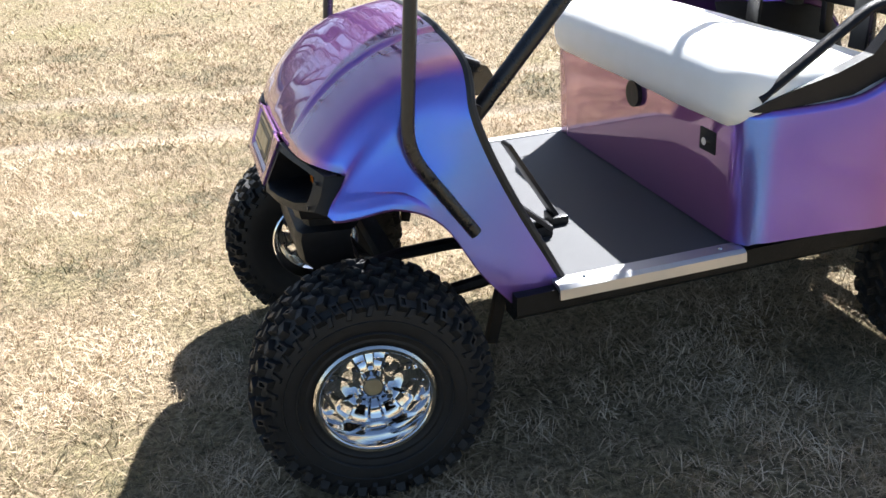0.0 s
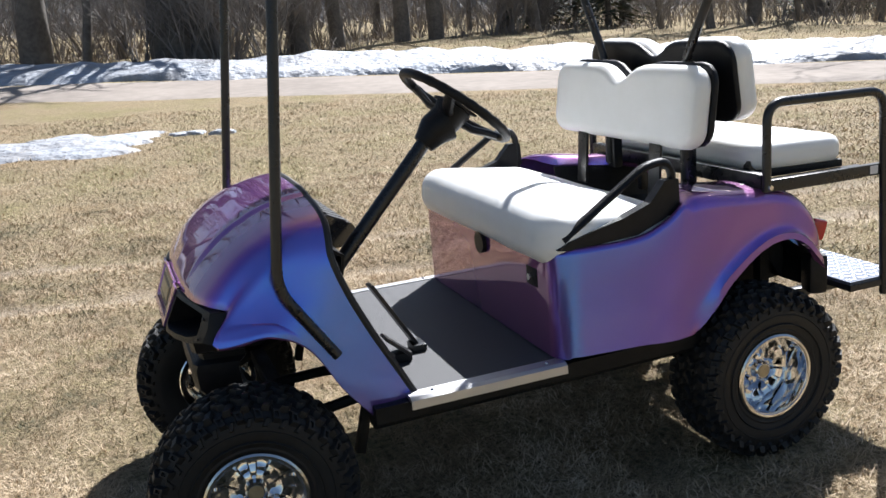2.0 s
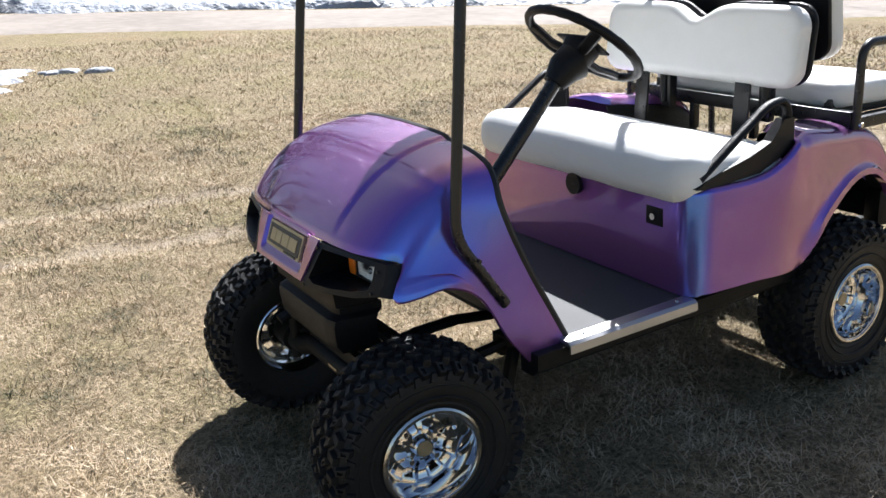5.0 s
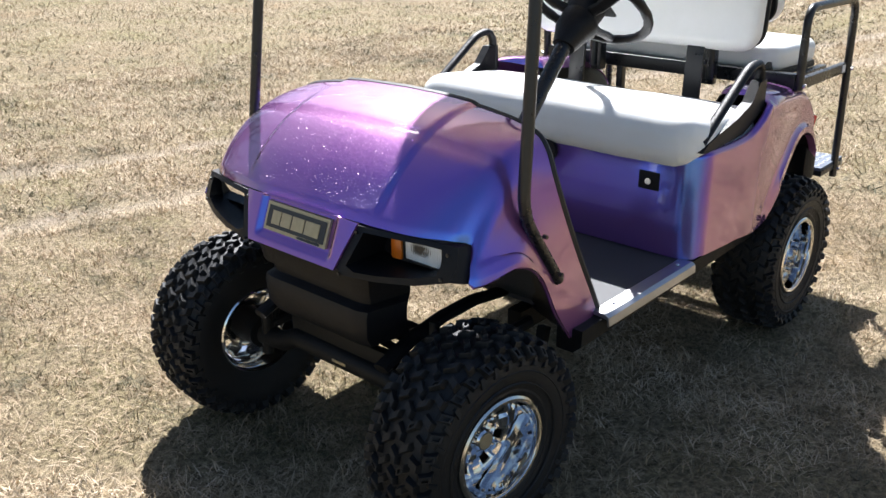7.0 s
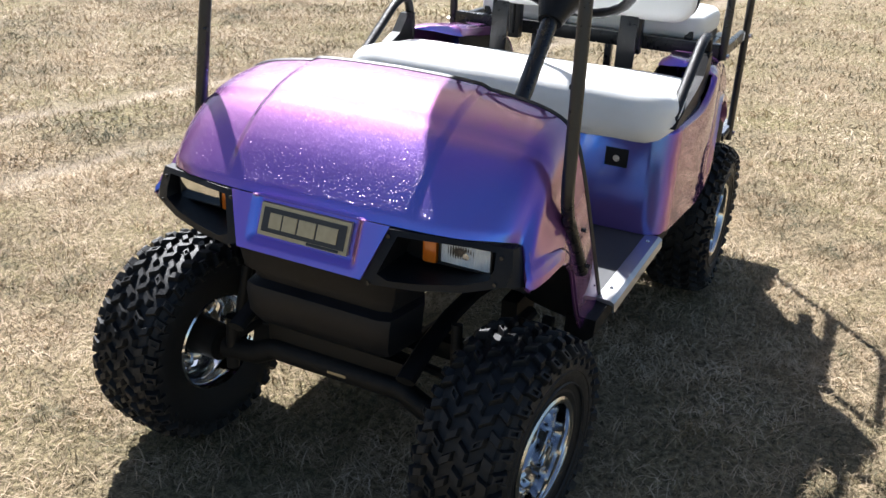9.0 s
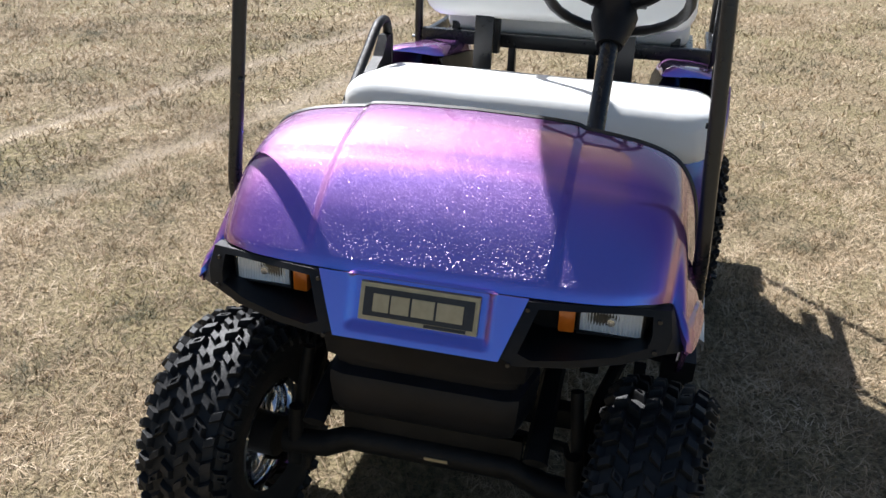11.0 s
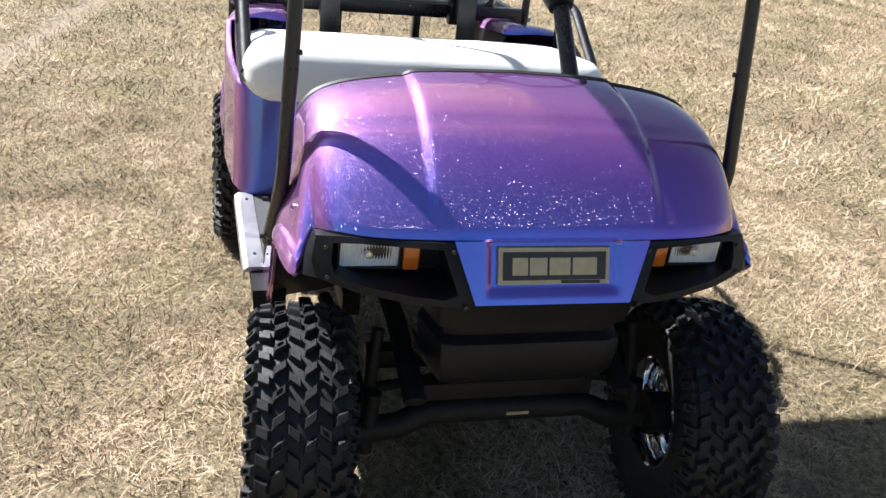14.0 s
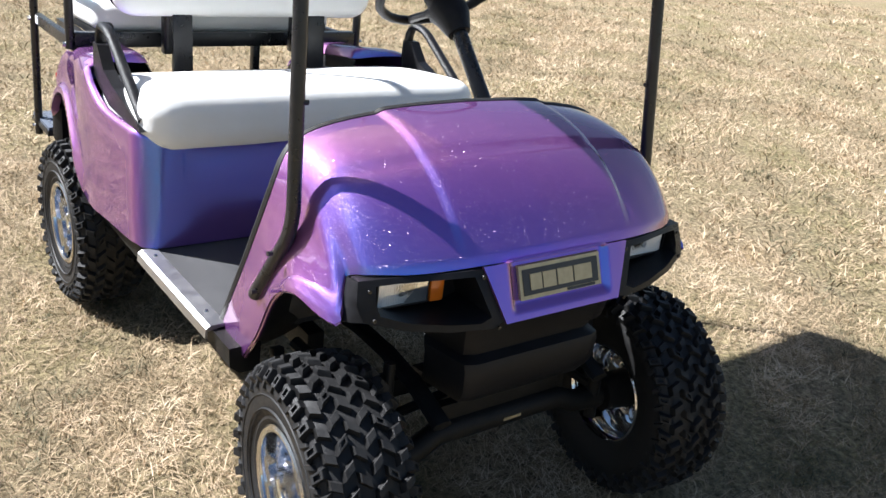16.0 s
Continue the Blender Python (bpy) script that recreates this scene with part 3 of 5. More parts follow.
def blade_material(name, stops, patch_scale=1.3):
    m = bpy.data.materials.new(name)
    m.use_nodes = True
    nt = m.node_tree
    p = nt.nodes["Principled BSDF"]
    p.inputs["Roughness"].default_value, p.inputs["Specular IOR Level"].default_value = 0.7, 0.25
    ge = nt.nodes.new("ShaderNodeNewGeometry")
    tc = nt.nodes.new("ShaderNodeTexCoord")
    nz = nt.nodes.new("ShaderNodeTexNoise")
    nz.inputs["Scale"].default_value, nz.inputs["Detail"].default_value = patch_scale, 5.0
    nt.links.new(tc.outputs["Object"], nz.inputs["Vector"])
    a = nt.nodes.new("ShaderNodeMath")
    a.operation = "MULTIPLY_ADD"
    a.inputs[1].default_value = 0.50
    nt.links.new(ge.outputs["Random Per Island"], a.inputs[0])
    b = nt.nodes.new("ShaderNodeMath")
    b.operation = "MULTIPLY_ADD"
    b.inputs[1].default_value, b.inputs[2].default_value = 2.1, -1.54
    nt.links.new(nz.outputs["Fac"], b.inputs[0])
    clump = nt.nodes.new("ShaderNodeTexNoise")
    clump.inputs["Scale"].default_value, clump.inputs["Detail"].default_value = 8.0, 3.0
    nt.links.new(tc.outputs["Object"], clump.inputs["Vector"])
    c = nt.nodes.new("ShaderNodeMath")
    c.operation = "MULTIPLY_ADD"
    c.inputs[1].default_value = 1.4
    nt.links.new(clump.outputs["Fac"], c.inputs[0])
    nt.links.new(b.outputs[0], c.inputs[2])
    nt.links.new(c.outputs[0], a.inputs[2])
    r = nt.nodes.new("ShaderNodeValToRGB")
    el = r.color_ramp.elements
    while len(el) < len(stops):
        el.new(0.5)
    for e, (pos, col) in zip(el, stops):
        e.position, e.color = pos, (*col, 1)
    nt.links.new(a.outputs[0], r.inputs["Fac"])
    nt.links.new(r.outputs["Color"], p.inputs["Base Color"])
    return m


BLADES = blade_material("dry_grass_blades", [(0.0, (0.105, 0.100, 0.055)), (0.18, (0.215, 0.168, 0.100)), (0.42, (0.390, 0.290, 0.178)), (0.66, (0.535, 0.410, 0.270)), (1.0, (0.70, 0.570, 0.405))])


def grass_field(name, n, x0, x1, y0, y1, h, w, seed, keep=None):
    rng = np.random.default_rng(seed)
    xs, ys = rng.uniform(x0, x1, n), rng.uniform(y0, y1, n)
    clump = np.sin(xs * 7.3 + 1.7 * np.sin(ys * 5.1)) * np.sin(ys * 6.7 + 1.3 * np.sin(xs * 4.3)) + 0.6 * np.sin(xs * 17 + ys * 13)
    ok = rng.uniform(-1.9, 1.4, n) < clump
    for c, m in ((2.85, -0.235), (3.87, -0.26)):
        ok &= (np.abs(ys - c - m * xs + 0.1 * np.sin(xs * 2.3)) > 0.10) | (rng.uniform(0, 1, n) < 0.55)
    if keep is not None:
        ok &= keep(xs, ys)
    xs, ys = xs[ok], ys[ok]
    zs = np.array([terrain(a, b) for a, b in zip(xs, ys)])
    hs = rng.uniform(0.5, 1.25, len(xs)) * h
    return scatter_blades(name, np.stack([xs, ys, zs - 0.004], 1), hs, rng.uniform(0.6, 1.3, len(xs)) * w, (1.12, 0.36), BLADES, "matted dry tan grass blades", "grass", seed + 1)


grass_field("grass", 470000, -1.9, 3.4, -2.3, 2.6, 0.056, 0.0015, 5)
grass_field("grass", 230000, -3.0, 6.0, 2.6, 6.0, 0.06, 0.0026, 6)
grass_field("grass", 90000, 3.4, 9.0, -2.3, 2.6, 0.066, 0.0032, 16)
grass_field("grass", 150000, 0.2, 9.0, -7.5, -2.3, 0.066, 0.0034, 36)
grass_field("grass", 90000, 1.5, 16.0, -16.0, -7.5, 0.07, 0.006, 46)
grass_field("grass", 70000, 9.0, 19.0, -7.5, 3.5, 0.07, 0.006, 56)
grass_field("grass", 60000, 6.0, 17.0, 2.6, 6.0, 0.07, 0.0055, 66)
grass_field("grass", 40000, -3.5, 0.2, -3.4, -2.3, 0.062, 0.002, 26)
grass_field("grass", 130000, -4.5, 12.0, 6.0, 12.5, 0.065, 0.0042, 7, lambda x, y: x * OUT.x + y * OUT.y < 13.0)


def brush_band(name, n, a0, a1, o0, o1, h0, h1, w, material, label, seed):
    rng = np.random.default_rng(seed)
    al, ou = rng.uniform(a0, a1, n), rng.uniform(o0, o1, n)
    xs, ys = ROAD_DIR.x * al + OUT.x * ou, ROAD_DIR.y * al + OUT.y * ou
    zs = np.array([terrain(a, b) for a, b in zip(xs, ys)])
    hs = rng.uniform(h0, h1, n) * rng.uniform(0.4, 1.0, n)
    return scatter_blades(name, np.stack([xs, ys, zs - 0.05], 1), hs, rng.uniform(0.5, 1.4, n) * w, (0.55, 0.40), material, label, "brush", seed + 1, 0.2)


brush_band("brush", 7000, -34, -6, 23, 40, 0.3, 1.5, 0.014, BRUSH, "tangled dry brush under the bare trees", 31)
brush_band("brush", 9000, -8, 62, 34, 52, 0.3, 1.6, 0.018, BRUSH, "tangled dry brush at the wood's edge", 32)
brush_band("thicket", 8000, -40, 70, 46, 75, 2.0, 7.0, 0.03, TWIG, "dense grey-brown thicket of bare stems", 33)
brush_band("tall_grass", 24000, -9, 50, 22, 34, 0.10, 0.25, 0.012, BLADES, "pale dry grass strip beyond the snow", 34)

# far woods behind everything, with the haze put into their pale colour
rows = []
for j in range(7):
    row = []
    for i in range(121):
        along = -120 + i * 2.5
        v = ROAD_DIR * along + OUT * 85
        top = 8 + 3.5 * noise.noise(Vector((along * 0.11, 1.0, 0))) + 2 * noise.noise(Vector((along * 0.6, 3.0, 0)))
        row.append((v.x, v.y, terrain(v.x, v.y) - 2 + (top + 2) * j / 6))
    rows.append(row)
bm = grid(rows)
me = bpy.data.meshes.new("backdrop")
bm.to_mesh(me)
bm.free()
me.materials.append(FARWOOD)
tagged(new("backdrop", me), "grey-brown woods in the distance, haze put into their pale colour", "woods", kind="structure")


# ---- the golf cart: x runs from the nose to the tail, -y is the driver's side ----
cart = new("golf_cart")
tagged(cart, "lifted purple-blue golf cart with white seats, parked on dry grass", "golf cart")
cart.matrix_world = pose(0, 0, 0, 0, 0, 0.6)
AXLE_F, AXLE_R, WHEEL_Z = 0.032, 1.722, 0.284
LENGTH, SINK = 0.937, 0.03


def fit_body(p):
    """Warps the body to fit the camera's view: the length between nose and tail, the taper in plan, and how far the
    upper body drops towards the tail.
    """
    x, y, z = p
    if x <= 0:
        return Vector(p)
    taper = (1 - 0.025 * smooth_step(0.0, 0.3, x)) * (1 - 0.07 * smooth_step(1.4, 2.0, x))
    return Vector((x * LENGTH, y * taper, z - SINK * x * max(-0.1, min(z - 0.4, 0.9))))


BODY_SHAPE = True


# front cowl
FRONT_EDGE = [(0.0, (0.418, -0.542, 0.43)), (0.12, (0.328, -0.547, 0.54)), (0.25, (0.238, -0.548, 0.68)), (0.36, (0.13, -0.545, 0.738)), (0.43, (0.030, -0.529, 0.728)), (0.475, (-0.018, -0.514, 0.727)),
              (0.52, (0.008, -0.498, 0.765)), (0.56, (0.034, -0.479, 0.802)), (0.63, (-0.010, -0.444, 0.819)), (0.72, (-0.045, -0.36, 0.820)), (0.85, (-0.064, -0.2, 0.822)), (1.0, (-0.070, 0.0, 0.824))]
REAR_EDGE = [(0.0, (0.568, -0.543, 0.43)), (0.12, (0.503, -0.540, 0.55)), (0.25, (0.430, -0.535, 0.685)), (0.36, (0.372, -0.527, 0.81)), (0.46, (0.340, -0.512, 0.91)),
             (0.55, (0.342, -0.488, 0.968)), (0.63, (0.346, -0.450, 1.004)), (0.72, (0.345, -0.37, 1.029)), (0.85, (0.345, -0.2, 1.049)), (1.0, (0.345, 0.0, 1.055))]
BULGE = [(0.0, (0, -0.008, 0)), (0.12, (0, -0.008, 0)), (0.25, (0, 0.0, 0)), (0.36, (0.0, 0.01, 0.01)), (0.46, (-0.02, 0.02, 0.06)),
         (0.55, (-0.040, -0.004, 0.075)), (0.63, (-0.048, -0.008, 0.090)), (0.72, (-0.048, -0.006, 0.096)), (0.85, (-0.048, 0, 0.096)), (1.0, (-0.048, 0, 0.096))]


def cowl_point(v, u):
    """A place on the cowl: v from the sill (0) to the middle (1), u from the front edge (0) to the rear edge (1)."""
    f, r, b = interp(FRONT_EDGE, v), interp(REAR_EDGE, v), interp(BULGE, v)
    mid = (f + r) / 2 + b
    p = f * (1 - u) ** 2 + mid * 2 * u * (1 - u) + r * u * u
    crease = smooth_step(0.803, 0.822, v) * smooth_step(0.0, 0.25, u) * 0.0085
    # shallow groove, standing in for a line of shade across the hood
    shade_line = math.exp(-((u - 0.55) / 0.03) ** 2) * smooth_step(0.5, 0.62, v) * -0.0025
    lip = -0.006 * math.exp(-(u / 0.02) ** 2)
    # the eyebrow over the wheel arch stands a little proud
    line = 0.17 * math.sin(math.pi * min(max((v - 0.27) / 0.27, 0.0), 1.0))
    eyebrow = 0.006 * (1 - smooth_step(line - 0.014, line + 0.004, u)) * smooth_step(0.28, 0.34, v) * (1 - smooth_step(0.50, 0.54, v))
    return p + Vector((-0.4, 0, 0.9)) * (crease + shade_line + lip) + Vector((-0.35, -0.9, 0.2)) * eyebrow


VS = sorted([i / 60 for i in range(61)] + [0.803, 0.8065, 0.8125, 0.8185, 0.822])
cowl_rows = []
for u in [k / 70 for k in range(18)] + [18 / 70 + k / 27 for k in range(20)] + [1.0]:
    left = [cowl_point(v, u) for v in VS]
    cowl_rows.append([tuple(p) for p in left] + [(p.x, -p.y, p.z) for p in left[-2::-1]])
bm = grid(cowl_rows)
cowl = part("front_cowl", thicken(bm, -0.007), PAINT, cart, "colour-shifting purple and blue front cowl")

edge = [cowl_point(v, 1.0) for v in VS]
edge = edge + [Vector((p.x, -p.y, p.z)) for p in edge[-2::-1]]
part("edge_trim", tube([p + Vector((0.006, 0, 0)) for p in edge], 0.0125, 8), TRIM_RUBBER, cart, "black rubber edge trim")
arch = [cowl_point(v, 0.0) for v in VS if v < 0.5]
for s in (1, -1):
    part("arch_lip", tube([(p.x + 0.004, s * p.y * 0.994, p.z - 0.002) for p in arch], 0.006, 6), PAINT, cowl)
    # wheel-house liner behind the cowl
    rows = []
    for i in range(12):
        v = 0.02 + 0.30 * i / 11
        a, b = cowl_point(v, 0.10), cowl_point(v, 0.9)
        rows.append([(a.x + 0.01, s * (abs(a.y) - 0.012) * -1, a.z - 0.006), (b.x * 0.6 + a.x * 0.4, s * -0.40, (a.z + b.z) / 2 - 0.02), (b.x, s * -0.30, b.z * 0.5 + a.z * 0.5 - 0.02)])
    part("wheel_house", thicken(grid(rows), 0.004), BLACK_PLASTIC, cart, "black wheel-house liner")


def nose_x(y, z):
    return -0.073 + 0.40 * (z - 0.81) + 0.42 * max(0.0, abs(y) - 0.19) ** 1.5


# nose panel with its recess for the badge
rows = []
for j in range(37):
    u = j / 36
    z = 0.824 - u * 0.120
    w = 0.215 - 0.045 * u
    row = []
    for i in range(61):
        y = w * (i / 30 - 1)
        sunk = (1 - smooth_step(0.134, 0.150, abs(y))) * smooth_step(0.716, 0.735, z)
        row.append((nose_x(y, z) - 0.016 + 0.012 * sunk * (1 - smooth_step(0.818, 0.824, z)), y, z))
    rows.append(row)
part("nose_panel", thicken(grid(rows), 0.006), PAINT, cart, "blue-purple nose panel round the badge")


def plate_frame(y0, y1, z0, z1, off):
    return [(nose_x(0, z) + off, y, z) for y, z in ((y0, z0), (y1, z0), (y1, z1), (y0, z1))]


def slab(corners, depth, bm=None):
    """A thin slab behind four corners, pushed along +x."""
    bm = bm or bmesh.new()
    a = [bm.verts.new(c) for c in corners]
    b = [bm.verts.new((c[0] + depth, c[1], c[2])) for c in corners]
    bm.faces.new(a)
    bm.faces.new(b[::-1])
    for k in range(4):
        bm.faces.new((a[k], b[k], b[(k + 1) % 4], a[(k + 1) % 4]))
    return bm


badge = part("badge", slab(plate_frame(-0.122, 0.122, 0.741, 0.811, -0.013), 0.008), GOLD, cart, "gold and black name badge", bevel=0.0015)
part("badge_field", slab(plate_frame(-0.113, 0.113, 0.750, 0.803, -0.0145), 0.004), PLATE_DARK, badge)
# the badge's mark, as plain gold blocks
for y0, width in ((-0.093, 0.033), (-0.056, 0.038), (-0.013, 0.046), (0.038, 0.054)):
    part("badge_mark", slab(plate_frame(-y0 - width, -y0, 0.760, 0.793, -0.0165), 0.003), GOLD, badge, bevel=0.001)
part("badge_strip", slab(plate_frame(-0.10, -0.015, 0.7435, 0.7485, -0.0155), 0.003), PLATE_DARK, badge)

# lamp pods
OUTER = [(0.203, 0.816), (0.30, 0.816), (0.40, 0.814), (0.481, 0.808), (0.489, 0.765), (0.480, 0.730), (0.40, 0.711), (0.30, 0.701), (0.20, 0.697), (0.165, 0.711)]
INNER = [(0.235, 0.805), (0.30, 0.805), (0.40, 0.803), (0.449, 0.799), (0.452, 0.765), (0.446, 0.742), (0.39, 0.726), (0.30, 0.716), (0.232, 0.712), (0.205, 0.722)]
for s in (1, -1):
    bm = bmesh.new()
    rings = []
    for outline, off in ((OUTER, 0.02), (OUTER, -0.009), (INNER, -0.012), (INNER, 0.0)):
        rings.append([bm.verts.new((nose_x(y, z) + off, s * y, z)) for y, z in outline])
    rings.append([bm.verts.new((0.012 + 0.10 * max(0.0, y - 0.36), s * (y * 0.97 + 0.008), 0.762 + (z - 0.762) * 0.92)) for y, z in INNER])
    for a, b in zip(rings, rings[1:]):
        for k in range(10):
            bm.faces.new((a[k], a[(k + 1) % 10], b[(k + 1) % 10], b[k]))
    bm.faces.new(rings[-1])
    pod = part("lamp_pod", bm, BLACK_PLASTIC, cart, "black moulded headlight pod")
    for y, z in ((0.463, 0.790), (0.460, 0.735), (0.215, 0.803), (0.19, 0.70)):
        x = nose_x(y, z) - 0.012
        part("screw", cyl((x, s * y, z), (x - 0.004, s * y, z), 0.0045, segments=10), BLACK_STEEL, pod)
    # side wing of the pod, running back to the fender
    wing = []
    for y0, z0, back in ((0.481, 0.806, (0.034, 0.480, 0.803)), (0.489, 0.76, (0.008, 0.499, 0.766)), (0.480, 0.730, (-0.017, 0.515, 0.727))):
        x0 = nose_x(y0, z0) - 0.009
        wing.append([(x0 * (1 - k / 3) + back[0] * k / 3, s * (y0 * (1 - k / 3) + back[1] * k / 3 + 0.004 * math.sin(math.pi * k / 3)), z0 * (1 - k / 3) + back[2] * k / 3) for k in range(4)])
    part("pod_wing", thicken(grid(wing), 0.005), BLACK_PLASTIC, pod)
    xl = -0.018
    turn = (0, 0, s * -3)
    lamp = part("headlight", box((0.03, 0.130, 0.068), (xl + 0.024, s * 0.370, 0.767), turn), BLACK_PLASTIC, pod, "clear rectangular headlight in a black housing", bevel=0.004)
    # a bowl-shaped reflector behind the lens, with upright flutes
    rows = []
    for i in range(41):
        row = []
        for j in range(9):
            a, b = i / 20 - 1, j / 4 - 1
            deep = 0.003 + 0.006 * (1 - a * a) * (1 - b * b) + 0.0016 * (i % 2)
            row.append((xl + deep, s * (0.370 + a * 0.060), 0.767 + b * 0.030))
        rows.append(row)
    part("reflector", grid(rows), LAMP_WHITE, lamp, "fluted silver reflector", smooth=False)
    part("bulb_cover", cyl((xl + 0.012, s * 0.370, 0.761), (xl + 0.003, s * 0.370, 0.761), 0.012, 0.008, 14), LAMP_SILVER, lamp, "bright bulb cover")
    part("lens", grid([[(xl - 0.002, s * y, z) for y in (0.309, 0.431)] for z in (0.736, 0.798)]), LAMP_GLASS, lamp, "clear lens", smooth=False).visible_shadow = False
    for dy, dz, sy, sz in ((0, 0.032, 0.130, 0.004), (0, -0.032, 0.130, 0.004), (0.063, 0, 0.004, 0.068), (-0.063, 0, 0.004, 0.068)):
        part("lens_rim", box((0.006, sy, sz), (xl + 0.001, s * (0.370 + dy), 0.767 + dz), turn), BLACK_PLASTIC, lamp)
    part("turn_lamp", box((0.03, 0.034, 0.064), (-0.008, s * 0.283, 0.762), (0, 0, -s * 4)), AMBER, pod, "amber turn lamp", bevel=0.005)

# lower bumper
prof = [(-0.088, 0.705, 0.262), (-0.072, 0.665, 0.252), (-0.064, 0.612, 0.244), (-0.046, 0.602, 0.226), (-0.044, 0.582, 0.224), (-0.066, 0.570, 0.236), (-0.072, 0.552, 0.236), (-0.068, 0.492, 0.230), (-0.046, 0.460, 0.222), (0.10, 0.446, 0.212)]
rows = []
for x, z, w in prof:
    row = []
    for i in range(17):
        a = -1 + i / 8
        row.append((x + 0.03 * max(0, abs(a) - 0.8) / 0.2 + 0.11 * max(0, abs(a) - 0.92) / 0.08, w * math.copysign(min(abs(a), 0.98), a), z))
    rows.append(row)
part("bumper", thicken(grid(rows), 0.006), BLACK_PLASTIC, cart, "black plastic lower bumper")

# roof struts and roof
for s in (1, -1):
    dx = 0.008 + 0.008 * s
    pts = rounded([(0.322 + dx, s * 0.556, 0.640), (0.172 + dx, s * 0.538, 0.855), (0.285 + dx, s * 0.505, 1.72), (0.35, s * 0.49, 2.26)], 0.06)
    strut = part("front_strut", tube(pts, 0.0165, 10), BLACK_STEEL, cart, "black steel front roof strut")
    for p in ((0.305, 0.665), (0.225, 0.790), (0.212, 1.12)):
        part("bolt", cyl((p[0], s * (0.568 - 0.06 * (p[1] > 1)), p[1]), (p[0], s * (0.580 - 0.06 * (p[1] > 1)), p[1]), 0.006, segments=8), BLACK_STEEL, strut)
    part("rear_strut", tube(rounded([(1.775, s * 0.27, 0.93), (1.775, s * 0.27, 1.34), (1.78, s * 0.475, 1.64), (1.80, s * 0.51, 2.26)], 0.08), 0.017, 10), BLACK_STEEL, cart, "black steel rear roof strut")
roof_rows = []
for i in range(13):
    u = i / 12
    x = 0.16 + 1.72 * u
    row = []
    for j in range(13):
        a = -1 + j / 6
        inset = 0.06 * (abs(2 * u - 1) ** 8)
        row.append((x, a * (0.62 - inset), 2.265 + 0.045 * (1 - a * a) * (1 - (2 * u - 1) ** 6) - 0.02 * abs(a) ** 6))
    roof_rows.append(row)
part("roof", thicken(grid(roof_rows), 0.02), VINYL, cart, "pale moulded roof canopy")

# floor, sills, rocker
part("floor", box((0.57, 1.10, 0.02), (0.765, 0, 0.468)), MAT_FLOOR, cart, "charcoal rubber floor mat")
part("toe_board", thicken(grid([[(0.49, -0.50, 0.476), (0.49, 0.50, 0.476)], [(0.40, -0.50, 0.555), (0.40, 0.50, 0.555)], [(0.30, -0.49, 0.70), (0.30, 0.49, 0.70)], [(0.27, -0.48, 0.82), (0.27, 0.48, 0.82)]]), 0.01), MAT_FLOOR, cart, "charcoal sloping toe board")
for s in (1, -1):
    part("sill_strip", prism([(s * 0.548, 0.481), (s * 0.590, 0.480), (s * 0.602, 0.472), (s * 0.604, 0.446), (s * 0.598, 0.446), (s * 0.597, 0.465), (s * 0.548, 0.472)], "x", 0.52, 1.055), ALUMINIUM, cart, "bright aluminium sill strip", smooth=False)
    for x in (0.60, 0.995):
        part("rivet", cyl((x, s * 0.569, 0.479), (x, s * 0.569, 0.4845), 0.007, 0.004, 10), LIP, cart)
    part("rocker", prism([(s * 0.50, 0.468), (s * 0.585, 0.466), (s * 0.582, 0.415), (s * 0.555, 0.392), (s * 0.50, 0.392)], "x", 0.41, 1.60), CHASSIS, cart, "black rocker panel", smooth=False, bevel=0.004)
    part("frame_rail", box((1.75, 0.05, 0.07), (1.325, s * 0.32, 0.40)), CHASSIS, cart, bevel=0.004)
for x in (0.2, 0.7, 1.3, 1.9):
    part("cross_member", box((0.05, 0.64, 0.05), (x, 0, 0.39)), CHASSIS, cart, bevel=0.004)
part("battery_box", box((0.6, 0.6, 0.28), (1.35, 0, 0.56)), CHASSIS, cart, bevel=0.01)

# rear body: a shell that runs from the middle of the front panel round the side to the tail
def body_bottom(x):
    return interp([(0.9, (0, 0, 0.492)), (1.3, (0, 0, 0.488)), (1.53, (0, 0, 0.487)), (1.60, (0, 0, 0.55)), (1.68, (0, 0, 0.63)), (1.84, (0, 0, 0.724)), (1.97, (0, 0, 0.740)), (2.05, (0, 0, 0.70)), (2.11, (0, 0, 0.62)), (2.16, (0, 0, 0.53))], x).z


def body_top(x):
    return interp([(0.9, (0, 0, 0.83)), (1.08, (0, 0, 0.832)), (1.34, (0, 0, 0.842)), (1.45, (0, 0, 0.885)), (1.53, (0, 0, 0.94)), (1.62, (0, 0, 0.945)), (1.74, (0, 0, 0.932)), (1.92, (0, 0, 0.912)), (2.02, (0, 0, 0.875)), (2.09, (0, 0, 0.80)), (2.14, (0, 0, 0.70)), (2.16, (0, 0, 0.64))], x).z


